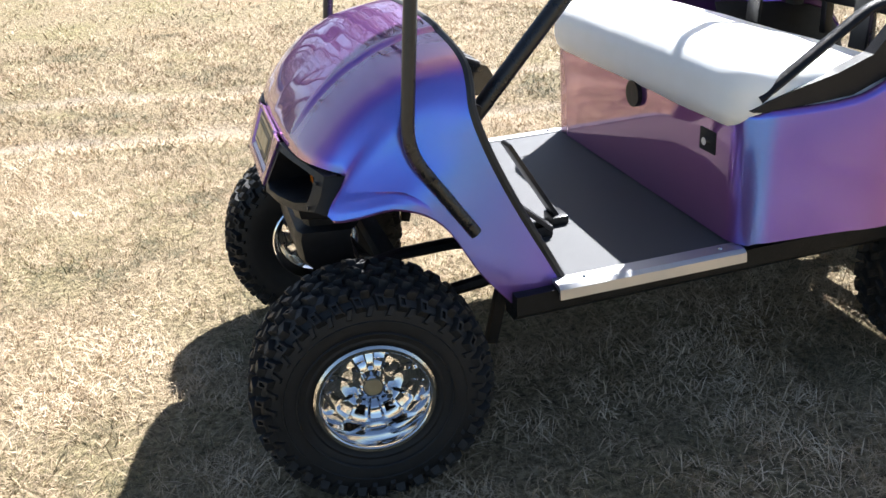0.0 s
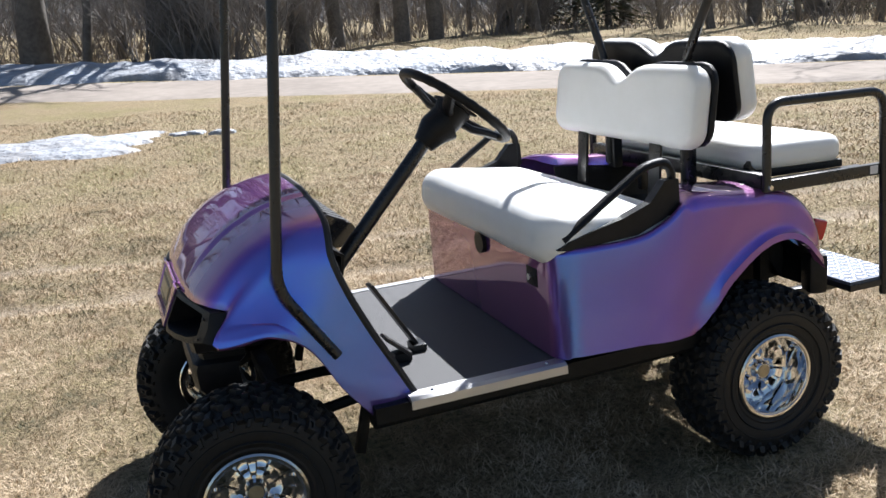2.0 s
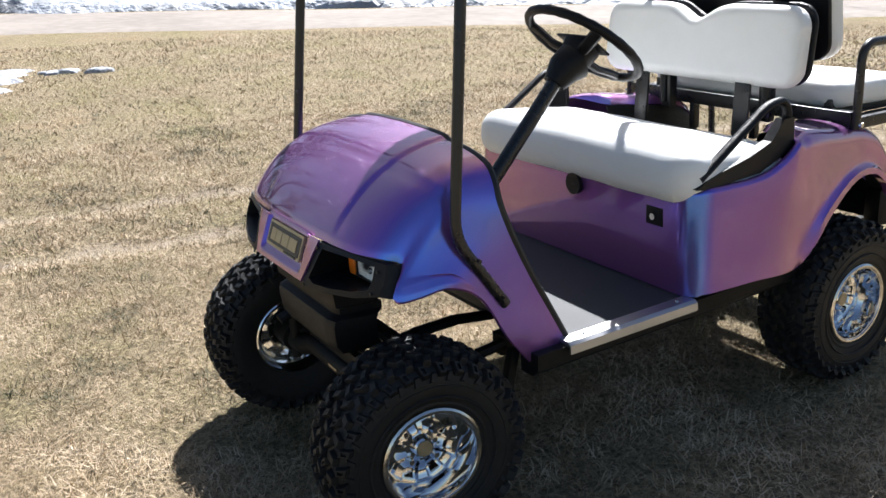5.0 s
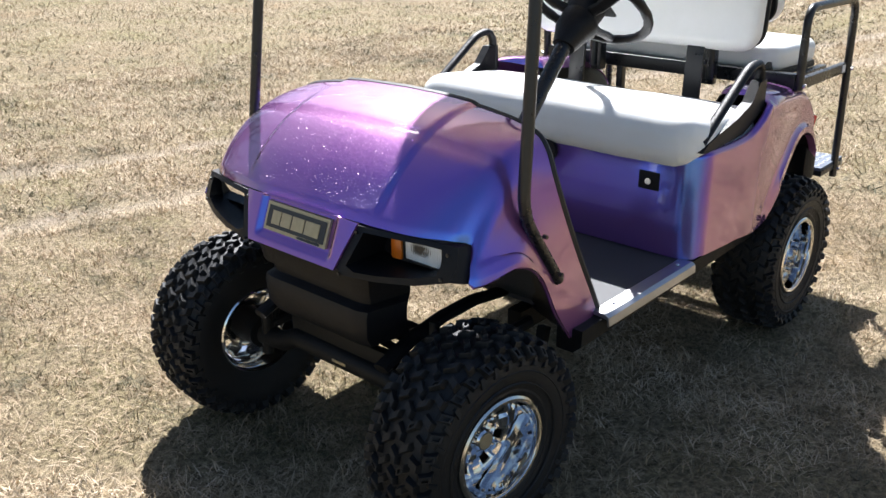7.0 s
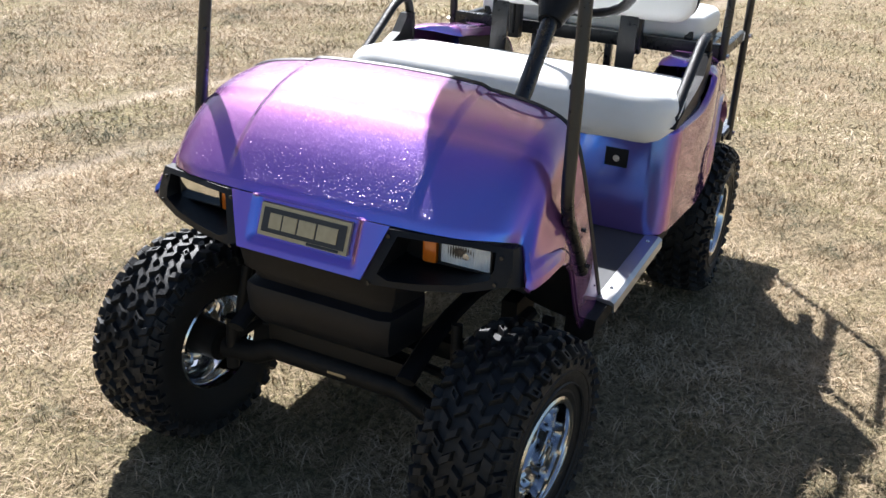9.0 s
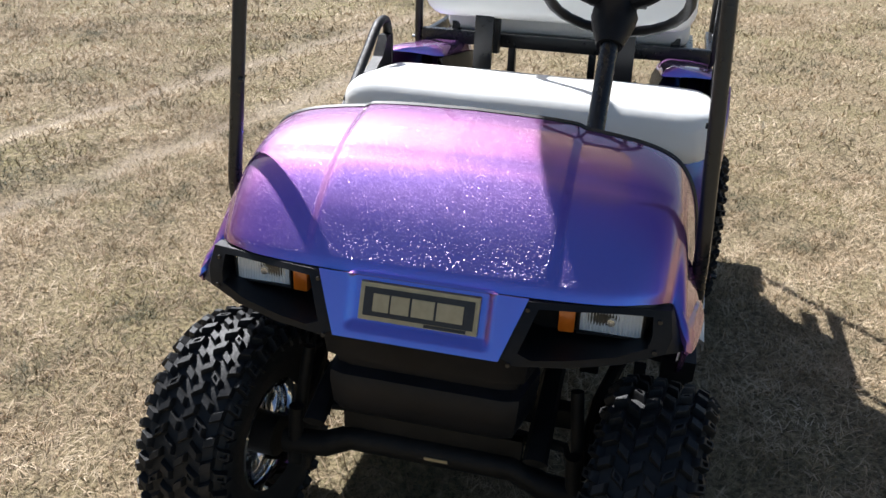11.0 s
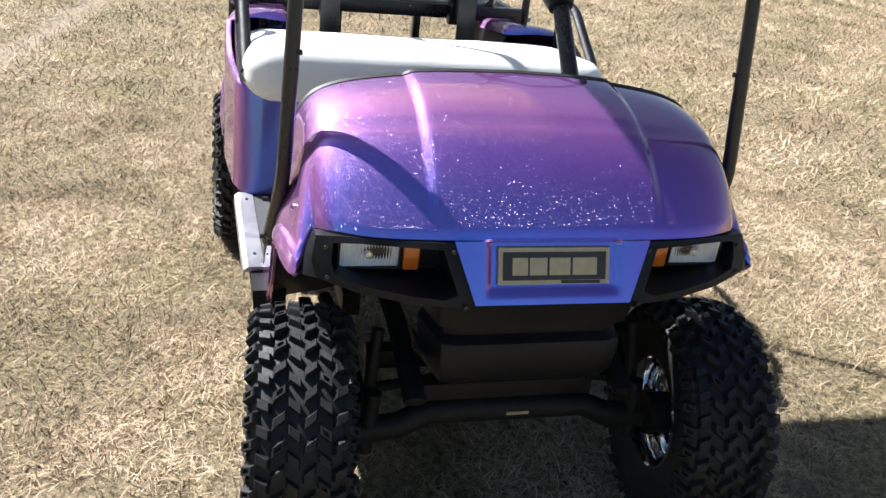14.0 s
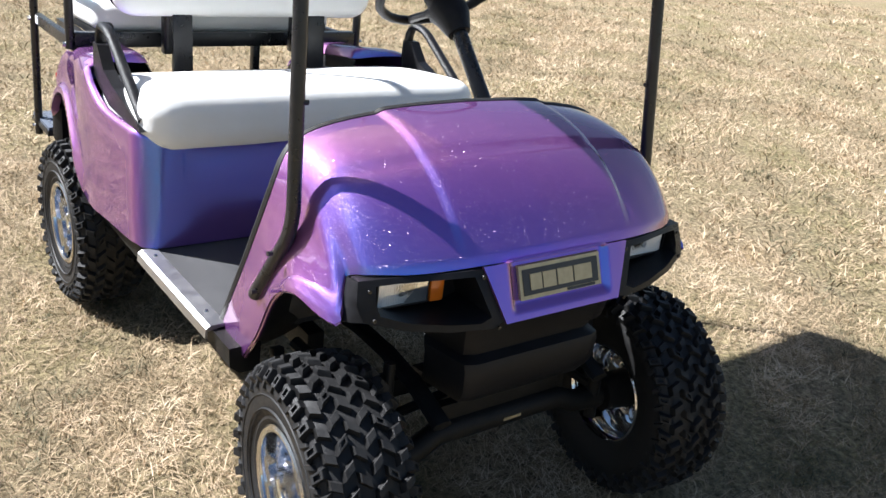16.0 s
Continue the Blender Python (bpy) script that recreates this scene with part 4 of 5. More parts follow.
stations = [(1.042, -0.52 * i / 6, (-1, 0)) for i in range(7)]
for i in range(1, 7):
    a = math.pi / 2 * i / 7
    stations.append((1.122 - 0.08 * math.cos(a), -0.52 - 0.08 * math.sin(a), (-math.cos(a), -math.sin(a))))
for i in range(41):
    stations.append((1.122 + 0.958 * i / 40, -0.60 - 0.018 * math.sin(math.pi * min(i / 34, 1)), (0, -1)))
for i in range(1, 9):
    a = math.pi / 2 * i / 8
    stations.append((2.08 + 0.08 * math.sin(a), -0.60 + 0.10 * (1 - math.cos(a)), (math.sin(a), -math.cos(a))))
columns, liner = [], []
for x, y, (nx, ny) in stations:
    zb, zt = body_bottom(x), body_top(x)
    if nx < -0.5:
        zb, zt = 0.482, 0.828
    deck = smooth_step(1.52, 1.60, x) * (1 - smooth_step(2.09, 2.17, x))
    flare = smooth_step(1.50, 1.64, x) * 0.022
    h = zt - zb
    col = []
    for q, out in ((0.0, 0.0), (0.015, 1.0), (0.10, 0.95), (0.16, 0.35), (0.25, 0.1), (0.4, 0), (0.55, 0), (0.7, 0)):
        col.append((x + nx * flare * out, y + ny * flare * out, zb + h * q))
    for a in (0.0, 0.25, 0.5, 0.75, 1.0):
        rr = min(0.05, h * 0.28) if deck > 0 else 0.012
        ang = a * math.pi / 2
        col.append((x - nx * rr * (1 - math.cos(ang)), y - ny * rr * (1 - math.cos(ang)), zt - rr + rr * math.sin(ang)))
    rr = min(0.05, h * 0.28) if deck > 0 else 0.012
    for w in (0.05, 0.09, 0.13):
        col.append((x - nx * (rr + w * deck + 0.002), y - ny * (rr + w * deck + 0.002), zt + 0.006 * deck))
    for w, down in ((0.15, 0.012), (0.165, 0.035)):
        col.append((x - nx * (rr + w * deck + 0.002), y - ny * (rr + w * deck + 0.002), zt + (0.006 - down) * deck))
    columns.append(col)
    if deck > 0.5 and abs(ny) > 0.5:
        liner.append([(x, y - ny * (rr + w + 0.002), zt - down) for w, down in ((0.166, 0.030), (0.180, 0.06), (0.19, 0.22))])
full = [[(p[0], -p[1], p[2]) for p in c] for c in columns[:0:-1]] + columns
part("rear_body", thicken(grid(full), -0.006), PAINT, cart, "colour-shifting purple rear body with flared wheel arches")
for s in (1, -1):
    part("deck_liner", thicken(grid([[(p[0], -s * p[1], p[2]) for p in c] for c in liner]), 0.004), BLACK_PLASTIC, cart, "black liner of the bag well")
    part("inner_fender", thicken(grid([[(x, s * 0.585, body_bottom(x) + 0.03), (x, s * 0.40, body_bottom(x) + 0.06), (x, s * 0.34, body_bottom(x) - 0.02), (x, s * 0.325, 0.50)] for x in [1.52 + 0.07 * i for i in range(10)]]), 0.006), BLACK_PLASTIC, cart, "black inner fender")
    part("taillight", box((0.05, 0.03, 0.075), (2.140, s * 0.565, 0.735), (0, 15, s * 25)), RED_LENS, cart, "red tail light", bevel=0.01)
    part("tail_cap", box((0.07, 0.10, 0.15), (2.130, s * 0.560, 0.575), (0, 0, s * 20)), BLACK_PLASTIC, cart, "black tail corner cap", bevel=0.02)
part("rear_bumper", box((0.05, 1.0, 0.10), (2.15, 0, 0.56)), BLACK_PLASTIC, cart, bevel=0.015)
part("bag_well", box((0.62, 0.62, 0.03), (1.85, 0, 0.68)), BLACK_PLASTIC, cart, bevel=0.008)

# panel fittings under the seat
key_plate = part("key_plate", box((0.008, 0.075, 0.062), (1.037, -0.425, 0.725)), BLACK_PLASTIC, cart, "black key switch plate", bevel=0.004)
part("key_switch", cyl((1.034, -0.428, 0.726), (1.02, -0.428, 0.726), 0.011, segments=14), LIP, key_plate, "steel key switch")
BODY_SHAPE = False
selector = part("selector", lathe([(0.002, -0.004), (0.038, -0.004), (0.038, 0.010), (0.032, 0.016), (0.002, 0.016)], 24), BLACK_PLASTIC, cart, "black direction selector knob")
selector.matrix_basis = pose(0.960, -0.03, 0.748, 0, 0, -90)
part("selector_handle", box((0.022, 0.028, 0.085), (0, 0.025, 0.0), (0, 35, 0)), BLACK_PLASTIC, selector, bevel=0.006)
BODY_SHAPE = True


def cushion(size, at, turn=(0, 0, 0), corner=0.08, edge=0.045, thin=2, dip=0.0, n=30, crown=0.0):
    """A soft padded block, thin along one axis: round corners, softer edges; dip sinks the middle of its upper edge."""
    bm = bmesh.new()
    bmesh.ops.create_cube(bm, size=2.0)
    bmesh.ops.subdivide_edges(bm, edges=bm.edges[:], cuts=n, use_grid_fill=True)
    m = pose(*at, *turn)
    i, j = [k for k in range(3) if k != thin]
    half = [c / 2 for c in size]
    edge = min(edge, half[thin] * 0.96)
    for v in bm.verts:
        p = [v.co[k] * half[k] for k in range(3)]
        c = [max(-half[k] + corner, min(half[k] - corner, p[k])) for k in (i, j)]
        d = Vector((p[i] - c[0], p[j] - c[1]))
        if d.length > corner:
            d = d.normalized() * corner
        border = corner - d.length
        u, w = edge - border, abs(p[thin]) - (half[thin] - edge)
        if u > 0 and w > 0:
            k = math.hypot(u, w)
            if k > edge:
                u, w = u * edge / k, w * edge / k
                p[thin] = math.copysign(half[thin] - edge + w, p[thin])
                if d.length > 1e-6:
                    d = d.normalized() * (corner - edge + u)
        p[i], p[j] = c[0] + d.x, c[1] + d.y
        p = Vector(p)
        if crown:
            p[thin] += crown * (1 - (p[i] / half[i]) ** 2) * (1 - (p[j] / half[j]) ** 4) * (p[thin] > 0)
        if dip:
            p.z -= dip * math.exp(-(p.y / 0.085) ** 2) * smooth_step(-0.2, 1.0, p.z / half[2])
        p += Vector((1, 1, 1)) * 0.0022 * noise.noise(Vector(p) * 7)
        v.co = m @ p
    return bm


# front bench
seat = part("seat_cushion", cushion((0.525, 1.175, 0.178), (1.266, 0.0, 0.842), (0, 5.5, 0), 0.10, 0.078, crown=0.012), VINYL, cart, "white vinyl bench seat cushion")
part("seat_pan", box((0.46, 1.05, 0.03), (1.272, 0.005, 0.762), (0, 5.5, 0)), BLACK_PLASTIC, seat, bevel=0.006)
for s in (1, -1):
    arm = part("hip_restraint", tube(rounded([(1.075, s * 0.572, 0.865), (1.385, s * 0.572, 1.062), (1.462, s * 0.572, 1.070), (1.488, s * 0.572, 1.035), (1.490, s * 0.57, 0.90)], 0.045), 0.0135, 10, flat=1.3), BLACK_PLASTIC, cart, "black looped arm rest")
    part("arm_base", prism([(1.05, 0.840), (1.09, 0.862), (1.18, 0.886), (1.29, 0.910), (1.39, 0.945), (1.45, 1.01), (1.502, 1.01), (1.506, 0.92), (1.44, 0.885), (1.34, 0.848), (1.10, 0.834)], "y", s * 0.556, s * 0.592), BLACK_PLASTIC, arm, smooth=False, bevel=0.006)

# backrests, back to back
fb = part("front_backrest", cushion((0.095, 0.985, 0.285), (1.69, 0, 1.205), (0, 8, 0), 0.075, 0.042, 0, 0.055), VINYL, cart, "white vinyl seat back facing forward")
part("back_shell", cushion((0.03, 0.995, 0.29), (1.737, 0, 1.21), (0, 8, 0), 0.075, 0.014, 0, 0.055, 24), BLACK_PLASTIC, fb, "black moulded seat back shell")
rb = part("rear_backrest", cushion((0.095, 0.975, 0.285), (1.895, 0, 1.285), (0, -8, 0), 0.075, 0.042, 0, 0.055), VINYL, cart, "white vinyl seat back facing rearward")
part("back_shell", cushion((0.03, 0.965, 0.28), (1.848, 0, 1.28), (0, -8, 0), 0.075, 0.014, 0, 0.055, 24), BLACK_PLASTIC, rb, "black moulded seat back shell")
for y in (-0.26, 0.26):
    part("back_bracket", box((0.012, 0.07, 0.24), (1.645, y, 0.985), (0, 4, 0)), BLACK_STEEL, cart, "black flat steel seat back bracket", bevel=0.003)
    part("back_post", box((0.04, 0.05, 0.44), (1.795, y, 1.13)), BLACK_STEEL, cart, bevel=0.004)
part("back_rail", box((0.04, 1.17, 0.055), (1.885, 0, 0.945)), BLACK_STEEL, cart, "black steel cross bar of the rear seat kit", bevel=0.006)
for y in (-0.50, -0.13, 0.20, 0.50):
    part("rail_post", box((0.03, 0.03, 0.12), (1.885, y, 0.87)), BLACK_STEEL, cart, bevel=0.003)

# rear seat kit
rs = part("rear_seat_cushion", cushion((0.42, 1.0, 0.105), (2.12, 0, 1.008), (0, 1, 0), 0.07, 0.042, crown=0.008), VINYL, cart, "white vinyl rear seat cushion")
part("rear_seat_pan", box((0.38, 0.98, 0.03), (2.13, 0, 0.950)), BLACK_PLASTIC, rs, bevel=0.008)
for s in (1, -1):
    rail = part("grab_rail", tube(rounded([(1.878, s * 0.60, 0.915), (1.879, s * 0.60, 1.215), (2.395, s * 0.60, 1.217), (2.427, s * 0.60, 0.446)], 0.072, 8), 0.0165, 12), BLACK_STEEL, cart, "black steel grab rail")
    part("side_bar", box((0.54, 0.028, 0.042), (2.14, s * 0.585, 0.930)), BLACK_STEEL, rail, bevel=0.004)
    part("sticker", box((0.035, 0.003, 0.03), (2.36, s * 0.601, 0.931)), STICKER, rail)
    for x, z in ((1.878, 0.93), (2.408, 0.93), (2.426, 0.48)):
        part("bolt", cyl((x, s * 0.615, z), (x, s * 0.627, z), 0.009, segments=8), LIP, rail)
    part("kit_leg", box((0.035, 0.035, 0.16), (1.93, s * 0.45, 0.92)), BLACK_STEEL, cart, bevel=0.003)
    part("frame_bar", box((0.60, 0.035, 0.05), (2.09, s * 0.50, 0.910)), BLACK_STEEL, cart, bevel=0.004)
    part("foot_bar", box((0.50, 0.035, 0.035), (2.20, s * 0.42, 0.455)), BLACK_STEEL, cart, bevel=0.004)
foot = part("footplate", box((0.25, 1.20, 0.012), (2.39, 0, 0.51)), TREAD_PLATE, cart, "aluminium tread plate step")
bm = bmesh.new()
for i in range(9):
    for j in range(34):
        at = (2.283 + i * 0.027, -0.573 + j * 0.0347, 0.5165)
        bmesh.ops.create_cube(bm, size=1.0, matrix=pose(*at, 0, 0, 45 if (i + j) % 2 else -45) @ Matrix.Diagonal((0.022, 0.007, 0.003, 1)))
part("tread_pattern", bm, ALUMINIUM, foot, smooth=False)
part("footplate_edge", box((0.255, 1.21, 0.025), (2.39, 0, 0.492)), BLACK_STEEL, foot, bevel=0.004)

# steering
WC, WN = fit_body((0.877, -0.262, 1.275)), Vector((0.628, 0, 0.778))
BODY_SHAPE = False
wheel_m = Matrix.Translation(WC) @ WN.to_track_quat("Z", "Y").to_matrix().to_4x4()
bm = bmesh.new()
ring = []
for k in range(48):
    a = 2 * math.pi * k / 48
    c = Vector((math.cos(a), math.sin(a), 0)) * 0.185
    ring.append([bm.verts.new(wheel_m @ (c + Vector((math.cos(a) * math.cos(b), math.sin(a) * math.cos(b), math.sin(b))) * (0.0135 + (0.0015 if k % 2 else 0)))) for b in [2 * math.pi * q / 10 for q in range(10)]])
for k in range(48):
    for q in range(10):
        bm.faces.new((ring[k][q], ring[(k + 1) % 48][q], ring[(k + 1) % 48][(q + 1) % 10], ring[k][(q + 1) % 10]))
steer = part("steering_wheel", bm, BLACK_PLASTIC, cart, "black ribbed steering wheel")
for deg in (-90, 30, 150):
    a = radians(deg)
    part("spoke", tube([wheel_m @ Vector((math.cos(a) * r, math.sin(a) * r, z)) for r, z in ((0.03, -0.035), (0.09, -0.03), (0.14, -0.012), (0.182, 0.0))], 0.012, 8, flat=1.6), BLACK_PLASTIC, steer)
part("wheel_hub", cyl(wheel_m @ Vector((0, 0, -0.07)), wheel_m @ Vector((0, 0, -0.005)), 0.045, 0.06, 20), BLACK_PLASTIC, steer, bevel=0.006)
part("clip_board", box((0.10, 0.15, 0.008), wheel_m @ Vector((0.0, 0, 0.0)), (0, 39, 0)), BLACK_PLASTIC, steer, bevel=0.003)
part("column_shroud", tube([wheel_m @ Vector((0, 0, -0.06)), fit_body((0.795, -0.262, 1.205)), fit_body((0.755, -0.262, 1.165))], 0.05, 14, radii=[0.06, 0.052, 0.034]), BLACK_PLASTIC, cart, "black column shroud")
BODY_SHAPE = True
part("steering_column", tube([(0.785, -0.262, 1.198), (0.49, -0.262, 0.890), (0.26, -0.262, 0.65)], 0.0235, 14), BLACK_STEEL, cart, "black steering column")

# dash tray behind the cowl with its slotted shelf
part("dash", thicken(grid([[(0.325, y, 0.965 - 0.25 * y * y), (0.36, y, 0.91), (0.44, y, 0.86), (0.43, y, 0.80), (0.36, y, 0.70)] for y in [-0.30 + 0.05 * i for i in range(15)]]), 0.01), BLACK_PLASTIC, cart, "black dashboard tray")
shelf = part("dash_shelf", prism([(0.37, 0.968), (0.425, 0.960), (0.515, 0.923), (0.532, 0.895), (0.51, 0.85), (0.38, 0.85)], "y", -0.15, 0.34), GLOSS_PLASTIC, cart, "glossy black dash tray with oval ball holders", smooth=False, bevel=0.010)
for k in range(7):
    y = -0.118 + 0.066 * k
    hole = bmesh.new()
    bmesh.ops.create_cone(hole, cap_ends=True, segments=28, radius1=0.027, radius2=0.027, depth=0.006, matrix=pose(0.470, y, 0.9425, 0, 22.3, 0) @ Matrix.Diagonal((1.35, 1, 1, 1)))
    part("ball_holder", hole, PLATE_DARK, shelf, "dark oval ball holder")

# pedals
pedal = part("brake_pedal", box((0.014, 0.055, 0.275), (0.607, -0.208, 0.612), (0, -32, 4)), BLACK_STEEL, cart, "black brake pedal", bevel=0.005)
part("pedal_foot", box((0.05, 0.07, 0.024), (0.682, -0.212, 0.491)), BLACK_STEEL, pedal, bevel=0.004)
gas = part("accelerator_pedal", box((0.11, 0.065, 0.012), (0.585, -0.285, 0.535), (0, 40, 0)), BLACK_STEEL, cart, "black accelerator pedal", bevel=0.003)
part("pedal_bracket", box((0.06, 0.05, 0.03), (0.60, -0.285, 0.495)), BLACK_PLASTIC, gas, bevel=0.004)

# axles and suspension
part("front_axle", tube([(0.03, -0.36, 0.29), (0.03, -0.26, 0.30), (0.03, -0.19, 0.335), (0.03, 0.19, 0.335), (0.03, 0.26, 0.30), (0.03, 0.36, 0.29)], 0.032, 12), CHASSIS, cart, "black lift kit front axle")
part("axle_mark", box((0.002, 0.055, 0.008), (-0.0035, -0.02, 0.338)), GOLD, cart, "small pale maker's mark")
part("spindle_plate", box((0.03, 0.42, 0.05), (0.04, 0, 0.385)), CHASSIS, cart, bevel=0.004)
for s in (1, -1):
    part("leaf_spring", tube([(-0.06, s * 0.25, 0.425), (0.06, s * 0.25, 0.466), (0.2, s * 0.25, 0.484), (0.34, s * 0.25, 0.486), (0.50, s * 0.25, 0.465)], 0.014, 8, flat=1.9), CHASSIS, cart, "black leaf spring")
    part("shock", cyl((0.05, s * 0.335, 0.34), (0.085, s * 0.315, 0.53), 0.015), CHASSIS, cart, "black shock absorber")
    part("kingpin", cyl((0.02, s * 0.335, 0.24), (0.02, s * 0.325, 0.40), 0.018), CHASSIS, cart)
    part("steer_arm", tube([(0.02, s * 0.33, 0.33), (0.12, s * 0.30, 0.35), (0.16, 0.0, 0.36)], 0.013, 8), CHASSIS, cart)
    part("radius_arm", tube([(0.05, s * 0.34, 0.33), (0.25, s * 0.36, 0.40), (0.42, s * 0.40, 0.44)], 0.018, 8), CHASSIS, cart)
    part("step_bracket", box((0.03, 0.03, 0.16), (0.40, s * 0.45, 0.36), (0, 15, 0)), CHASSIS, cart, bevel=0.003)
    part("rear_leaf", tube([(1.45, s * 0.36, 0.42), (1.85, s * 0.36, 0.33), (2.2, s * 0.36, 0.43)], 0.02, 8, flat=1.8), CHASSIS, cart)
    part("rear_riser", box((0.04, 0.04, 0.26), (1.72, s * 0.40, 0.58)), CHASSIS, cart)
    part("rear_riser", box((0.04, 0.04, 0.26), (2.02, s * 0.40, 0.58)), CHASSIS, cart)
part("rear_axle", cyl((AXLE_R / LENGTH, -0.45, 0.27), (AXLE_R / LENGTH, 0.45, 0.27), 0.045), CHASSIS, cart)


# wheels: the outer face looks to -y
BODY_SHAPE = False


def wheel_disc(face, back):
    """The wheel's centre disc: eight raised panels round the hub with a slot between each pair; back shifts it inboard."""
    radii = (0.030, 0.044, 0.056, 0.070, 0.080, 0.090, 0.099, 0.107, 0.114, 0.1195)
    n = 96
    bm = bmesh.new()
    rows = []
    for r in radii:
        row = []
        for k in range(n):
            a = 2 * math.pi * k / n
            crest = abs((k * 8 / n) % 1 - 0.5) * 2
            ridge = 0.010 * smooth_step(0.50, 0.66, crest) * smooth_step(0.040, 0.058, r) * (1 - smooth_step(0.104, 0.118, r))
            y = face + back + 0.020 * smooth_step(0.040, 0.075, r) - 0.014 * smooth_step(0.085, 0.12, r) - (ridge if not back else ridge * 0.6)
            row.append(bm.verts.new((math.cos(a) * r, y, math.sin(a) * r)))
        rows.append(row)
    for i, (a, b) in enumerate(zip(rows, rows[1:])):
        for k in range(n):
            mid = ((k + 0.5) * 8 / n) % 1
            if 4 <= i <= 6 and abs(mid - 0.5) < (0.17 if i == 5 else 0.13):
                continue
            bm.faces.new((a[k], a[(k + 1) % n], b[(k + 1) % n], b[k]))
    return bm


def build_wheel(width):
    root = new("wheel")
    root.parent = cart
    h = width / 2
    prof = [(0.135, -h * 0.80), (0.150, -h * 0.88), (0.20, -h * 1.0), (0.235, -h * 1.0), (0.258, -h * 0.90), (0.271, -h * 0.72), (0.276, -h * 0.4), (0.278, 0)]
    prof = prof + [(r, -y) for r, y in prof[-2::-1]]
    tyre = part("tyre", lathe(prof, 72), RUBBER, root, "chunky black all-terrain tyre")
    bm = bmesh.new()

    def lug(angle, y, lx, ly, shear, height, radius, lean=0.0, sipe=0.0):
        """A tapered tread block; a sipe sinks the middle of its top."""
        slant = Matrix(((1, 0, 0, 0), (0, 1, 0, 0), (0, shear, 1, 0), (0, 0, 0, 1)))
        m = pose(0, 0, 0, 0, -math.degrees(angle), 0) @ Matrix.Translation((radius, y, 0)) @ pose(0, 0, 0, 0, 0, lean) @ slant
        rings = []
        for x, f in ((-0.5, 1.12), (0.36, 0.88), (0.5, 0.78)) + (((0.5, 0.46), (0.5 - sipe, 0.40)) if sipe else ()):
            rings.append([bm.verts.new(m @ Vector((x * height, a * ly * f / 2, b * lx * f / 2))) for a, b in ((-1, -1), (1, -1), (1, 1), (-1, 1))])
        for a, b in zip(rings, rings[1:]):
            for k in range(4):
                bm.faces.new((a[k], a[(k + 1) % 4], b[(k + 1) % 4], b[k]))
        bm.faces.new(rings[-1])

    n = 33
    step = 2 * math.pi / n
    for k in range(n):
        a = k * step
        for s in (-1, 1):
            o = 0.0 if s < 0 else step / 2
            j = random.Random(k * 7 + s).uniform(-0.04, 0.04) * step
            lug(a + o + j, s * h * 0.15, 0.0215, 0.026, s * 0.75, 0.021, 0.282)
            lug(a + o + step * 0.5, s * h * 0.43, 0.0215, 0.027, -s * 0.75, 0.021, 0.281, 0, 0.3 if k % 2 else 0)
            lug(a + o + step * 0.05 - j, s * h * 0.71, 0.022, 0.028, s * 0.45, 0.021, 0.276, s * 14)
            lug(a + o + step * 0.55, s * h * 0.94, 0.022, 0.034, -s * 0.25, 0.020, 0.260, s * 46, 0.4)
            lug(a + o + step * 0.05, s * h * 0.985, 0.012, 0.026, s * 0.3, 0.012, 0.240, s * 70)
    tagged(part("tread_lug", bm, RUBBER, tyre, smooth=False), "deep black tread blocks", kind="stuff")
    part("bead_ring", lathe([(0.150, -h * 0.89), (0.158, -h * 0.93), (0.166, -h * 0.91)], 48), RUBBER, tyre)
    for r in (0.182, 0.214):
        part("sidewall_rib", lathe([(r - 0.003, -h * 0.985), (r, -h * 1.022), (r + 0.003, -h * 0.985)], 64), RUBBER, tyre)
    dish = [(0.139, -h * 0.86), (0.143, -h * 0.90), (0.139, -h * 0.93), (0.128, -h * 0.90), (0.1255, -h * 0.80), (0.1245, -h * 0.5), (0.1215, -h * 0.2), (0.1195, 0)]
    rim = part("rim", lathe(dish + [(0.117, h * 0.30), (0.121, h * 0.70), (0.136, h * 0.86), (0.141, h * 0.83), (0.130, h * 0.68), (0.127, h * 0.2), (0.129, -h * 0.4), (0.136, -h * 0.8)], 64, closed=True), CHROME, root, "polished chrome wheel rim")
    part("rim_lip", lathe([(0.1395, -h * 0.88), (0.1455, -h * 0.905), (0.1395, -h * 0.945), (0.1325, -h * 0.935), (0.130, -h * 0.91)], 64, closed=True), LIP, rim, "pale polished rim lip")
    face = -h * 0.94 + 0.088
    part("wheel_face", wheel_disc(face, 0.0), CHROME, rim, "deep chrome wheel face with eight slots")
    part("wheel_back", wheel_disc(face, 0.006), LIP, rim, "dull metal back of the wheel face")
    for k in range(4):
        a = math.pi / 4 + math.pi / 2 * k
        c = (0.053 * math.cos(a), 0.053 * math.sin(a))
        part("lug_nut", cyl((c[0], face + 0.01, c[1]), (c[0], face - 0.018, c[1]), 0.0105, 0.008, 6), CHROME, rim)
    cap = part("hub_cap", lathe([(0.001, face - 0.026), (0.025, face - 0.026), (0.030, face - 0.021), (0.031, face - 0.004), (0.034, face + 0.006)], 32), CHROME, rim, "chrome hub cap")
    part("cap_disc", lathe([(0.0005, face - 0.0285), (0.0215, face - 0.0285), (0.0225, face - 0.024)], 24), GOLD, cap, "dull gold cap centre")
    part("brake_drum", cyl((0, face + 0.012, 0), (0, h * 0.98, 0), 0.055, 0.050, 28), CHASSIS, rim, "dark brake drum")
    return root


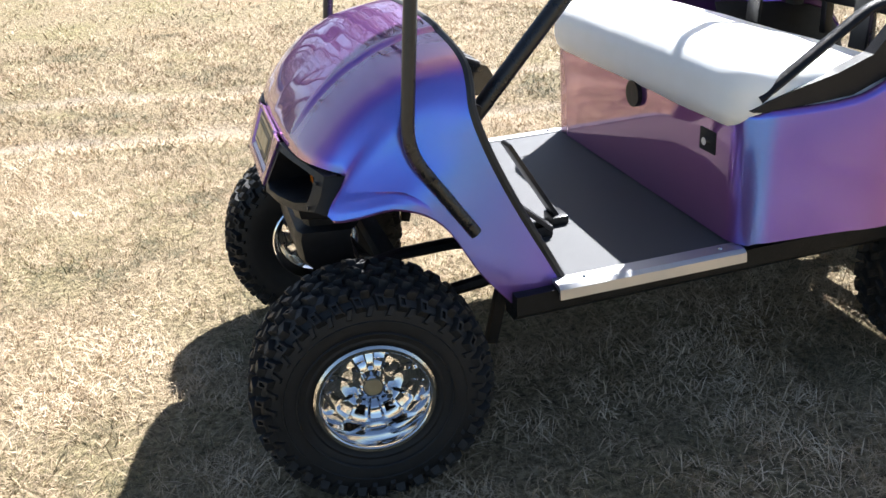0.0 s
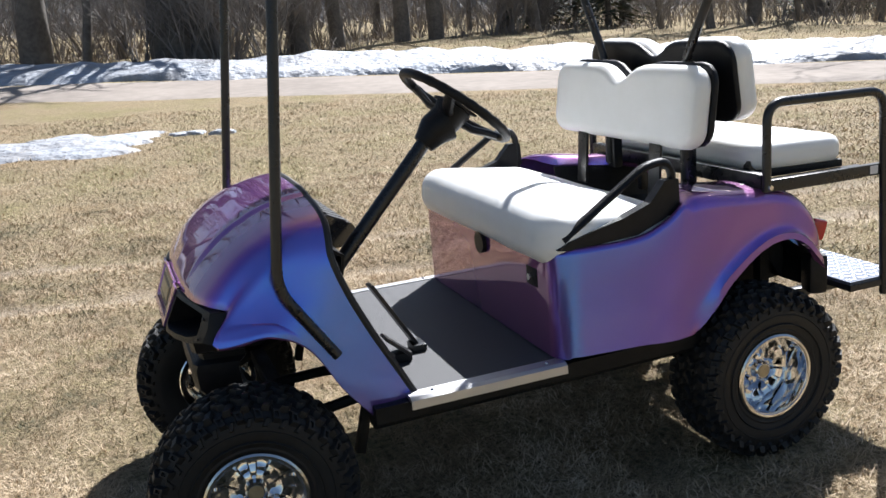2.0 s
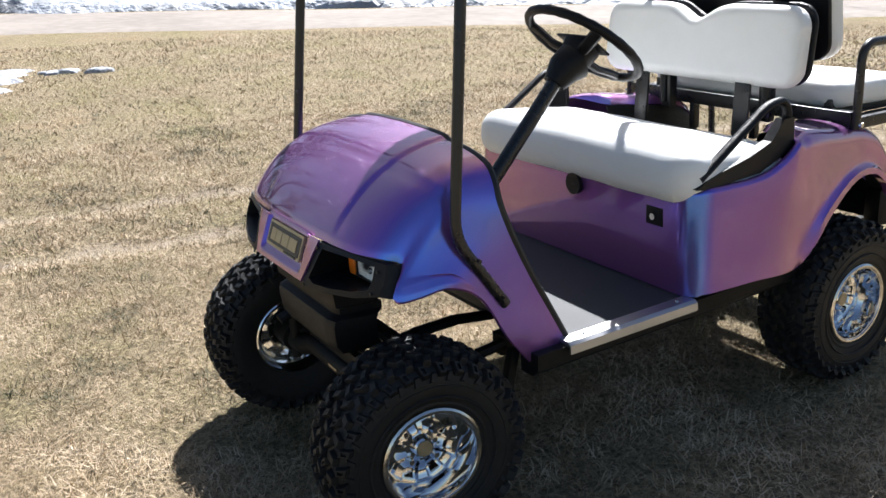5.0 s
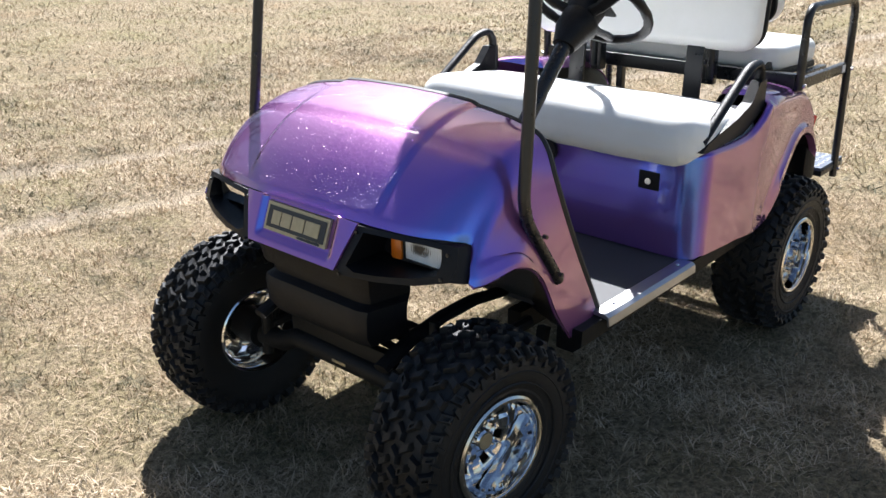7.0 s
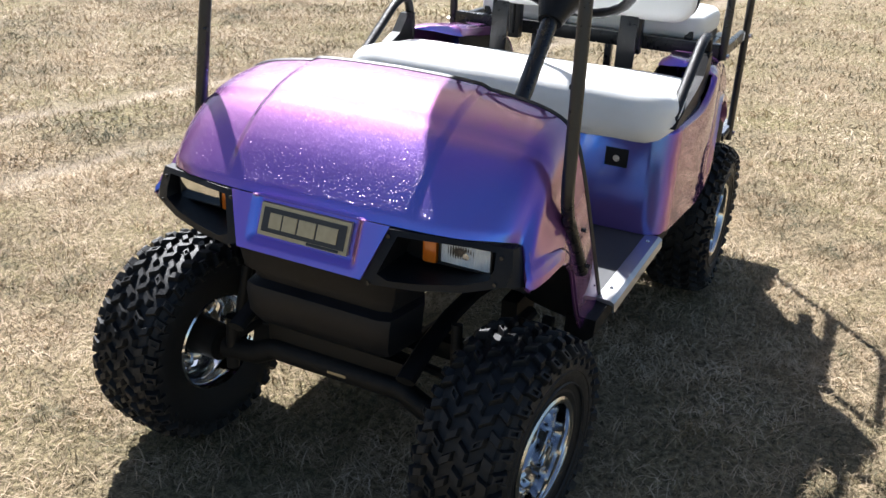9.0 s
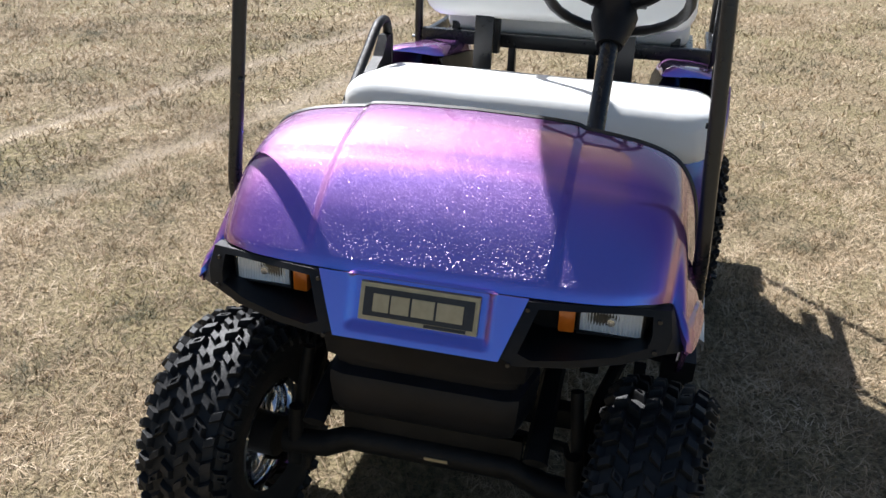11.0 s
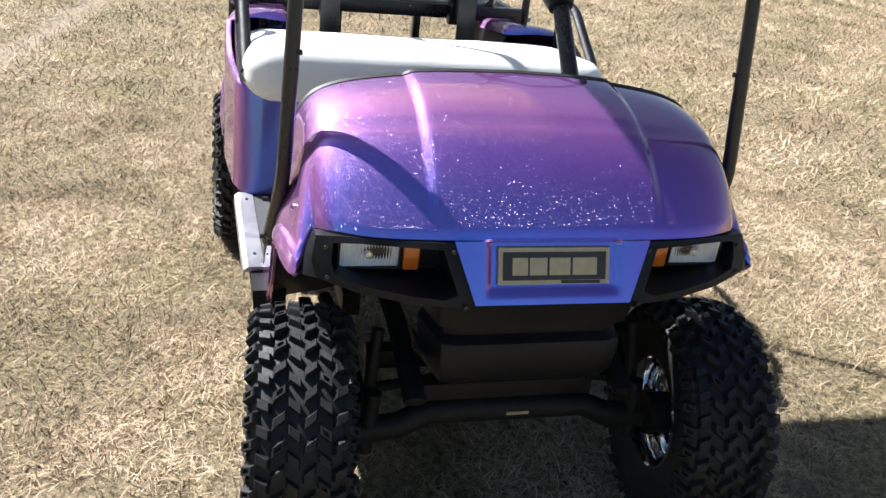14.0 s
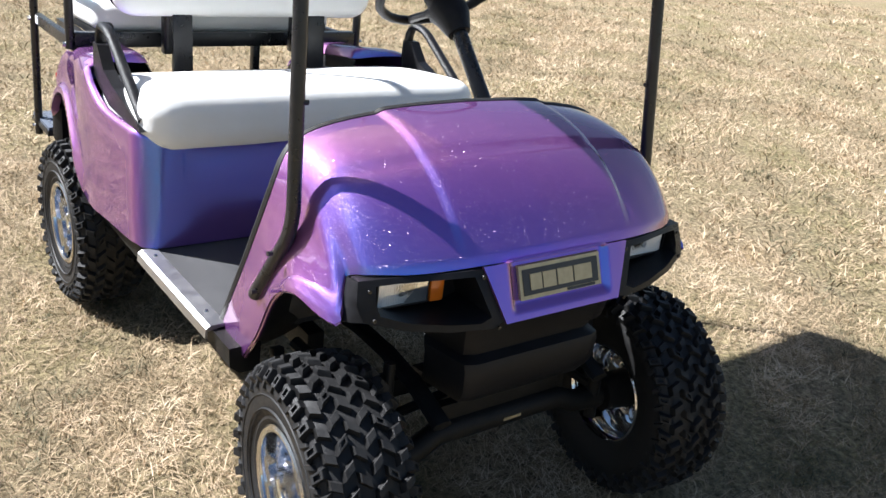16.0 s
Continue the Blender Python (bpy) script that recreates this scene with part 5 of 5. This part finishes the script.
front_wheel = build_wheel(0.216)
front_wheel.matrix_basis = pose(AXLE_F, -0.489, WHEEL_Z, 0, 0, -6)
for x, y, roll, turn in ((AXLE_F + 0.02, 0.488, 8, 175), (AXLE_R, -0.542, 23, 0), (AXLE_R, 0.512, 31, 180)):
    copy_thing(front_wheel, pose(x, y, WHEEL_Z, 0, roll, turn))
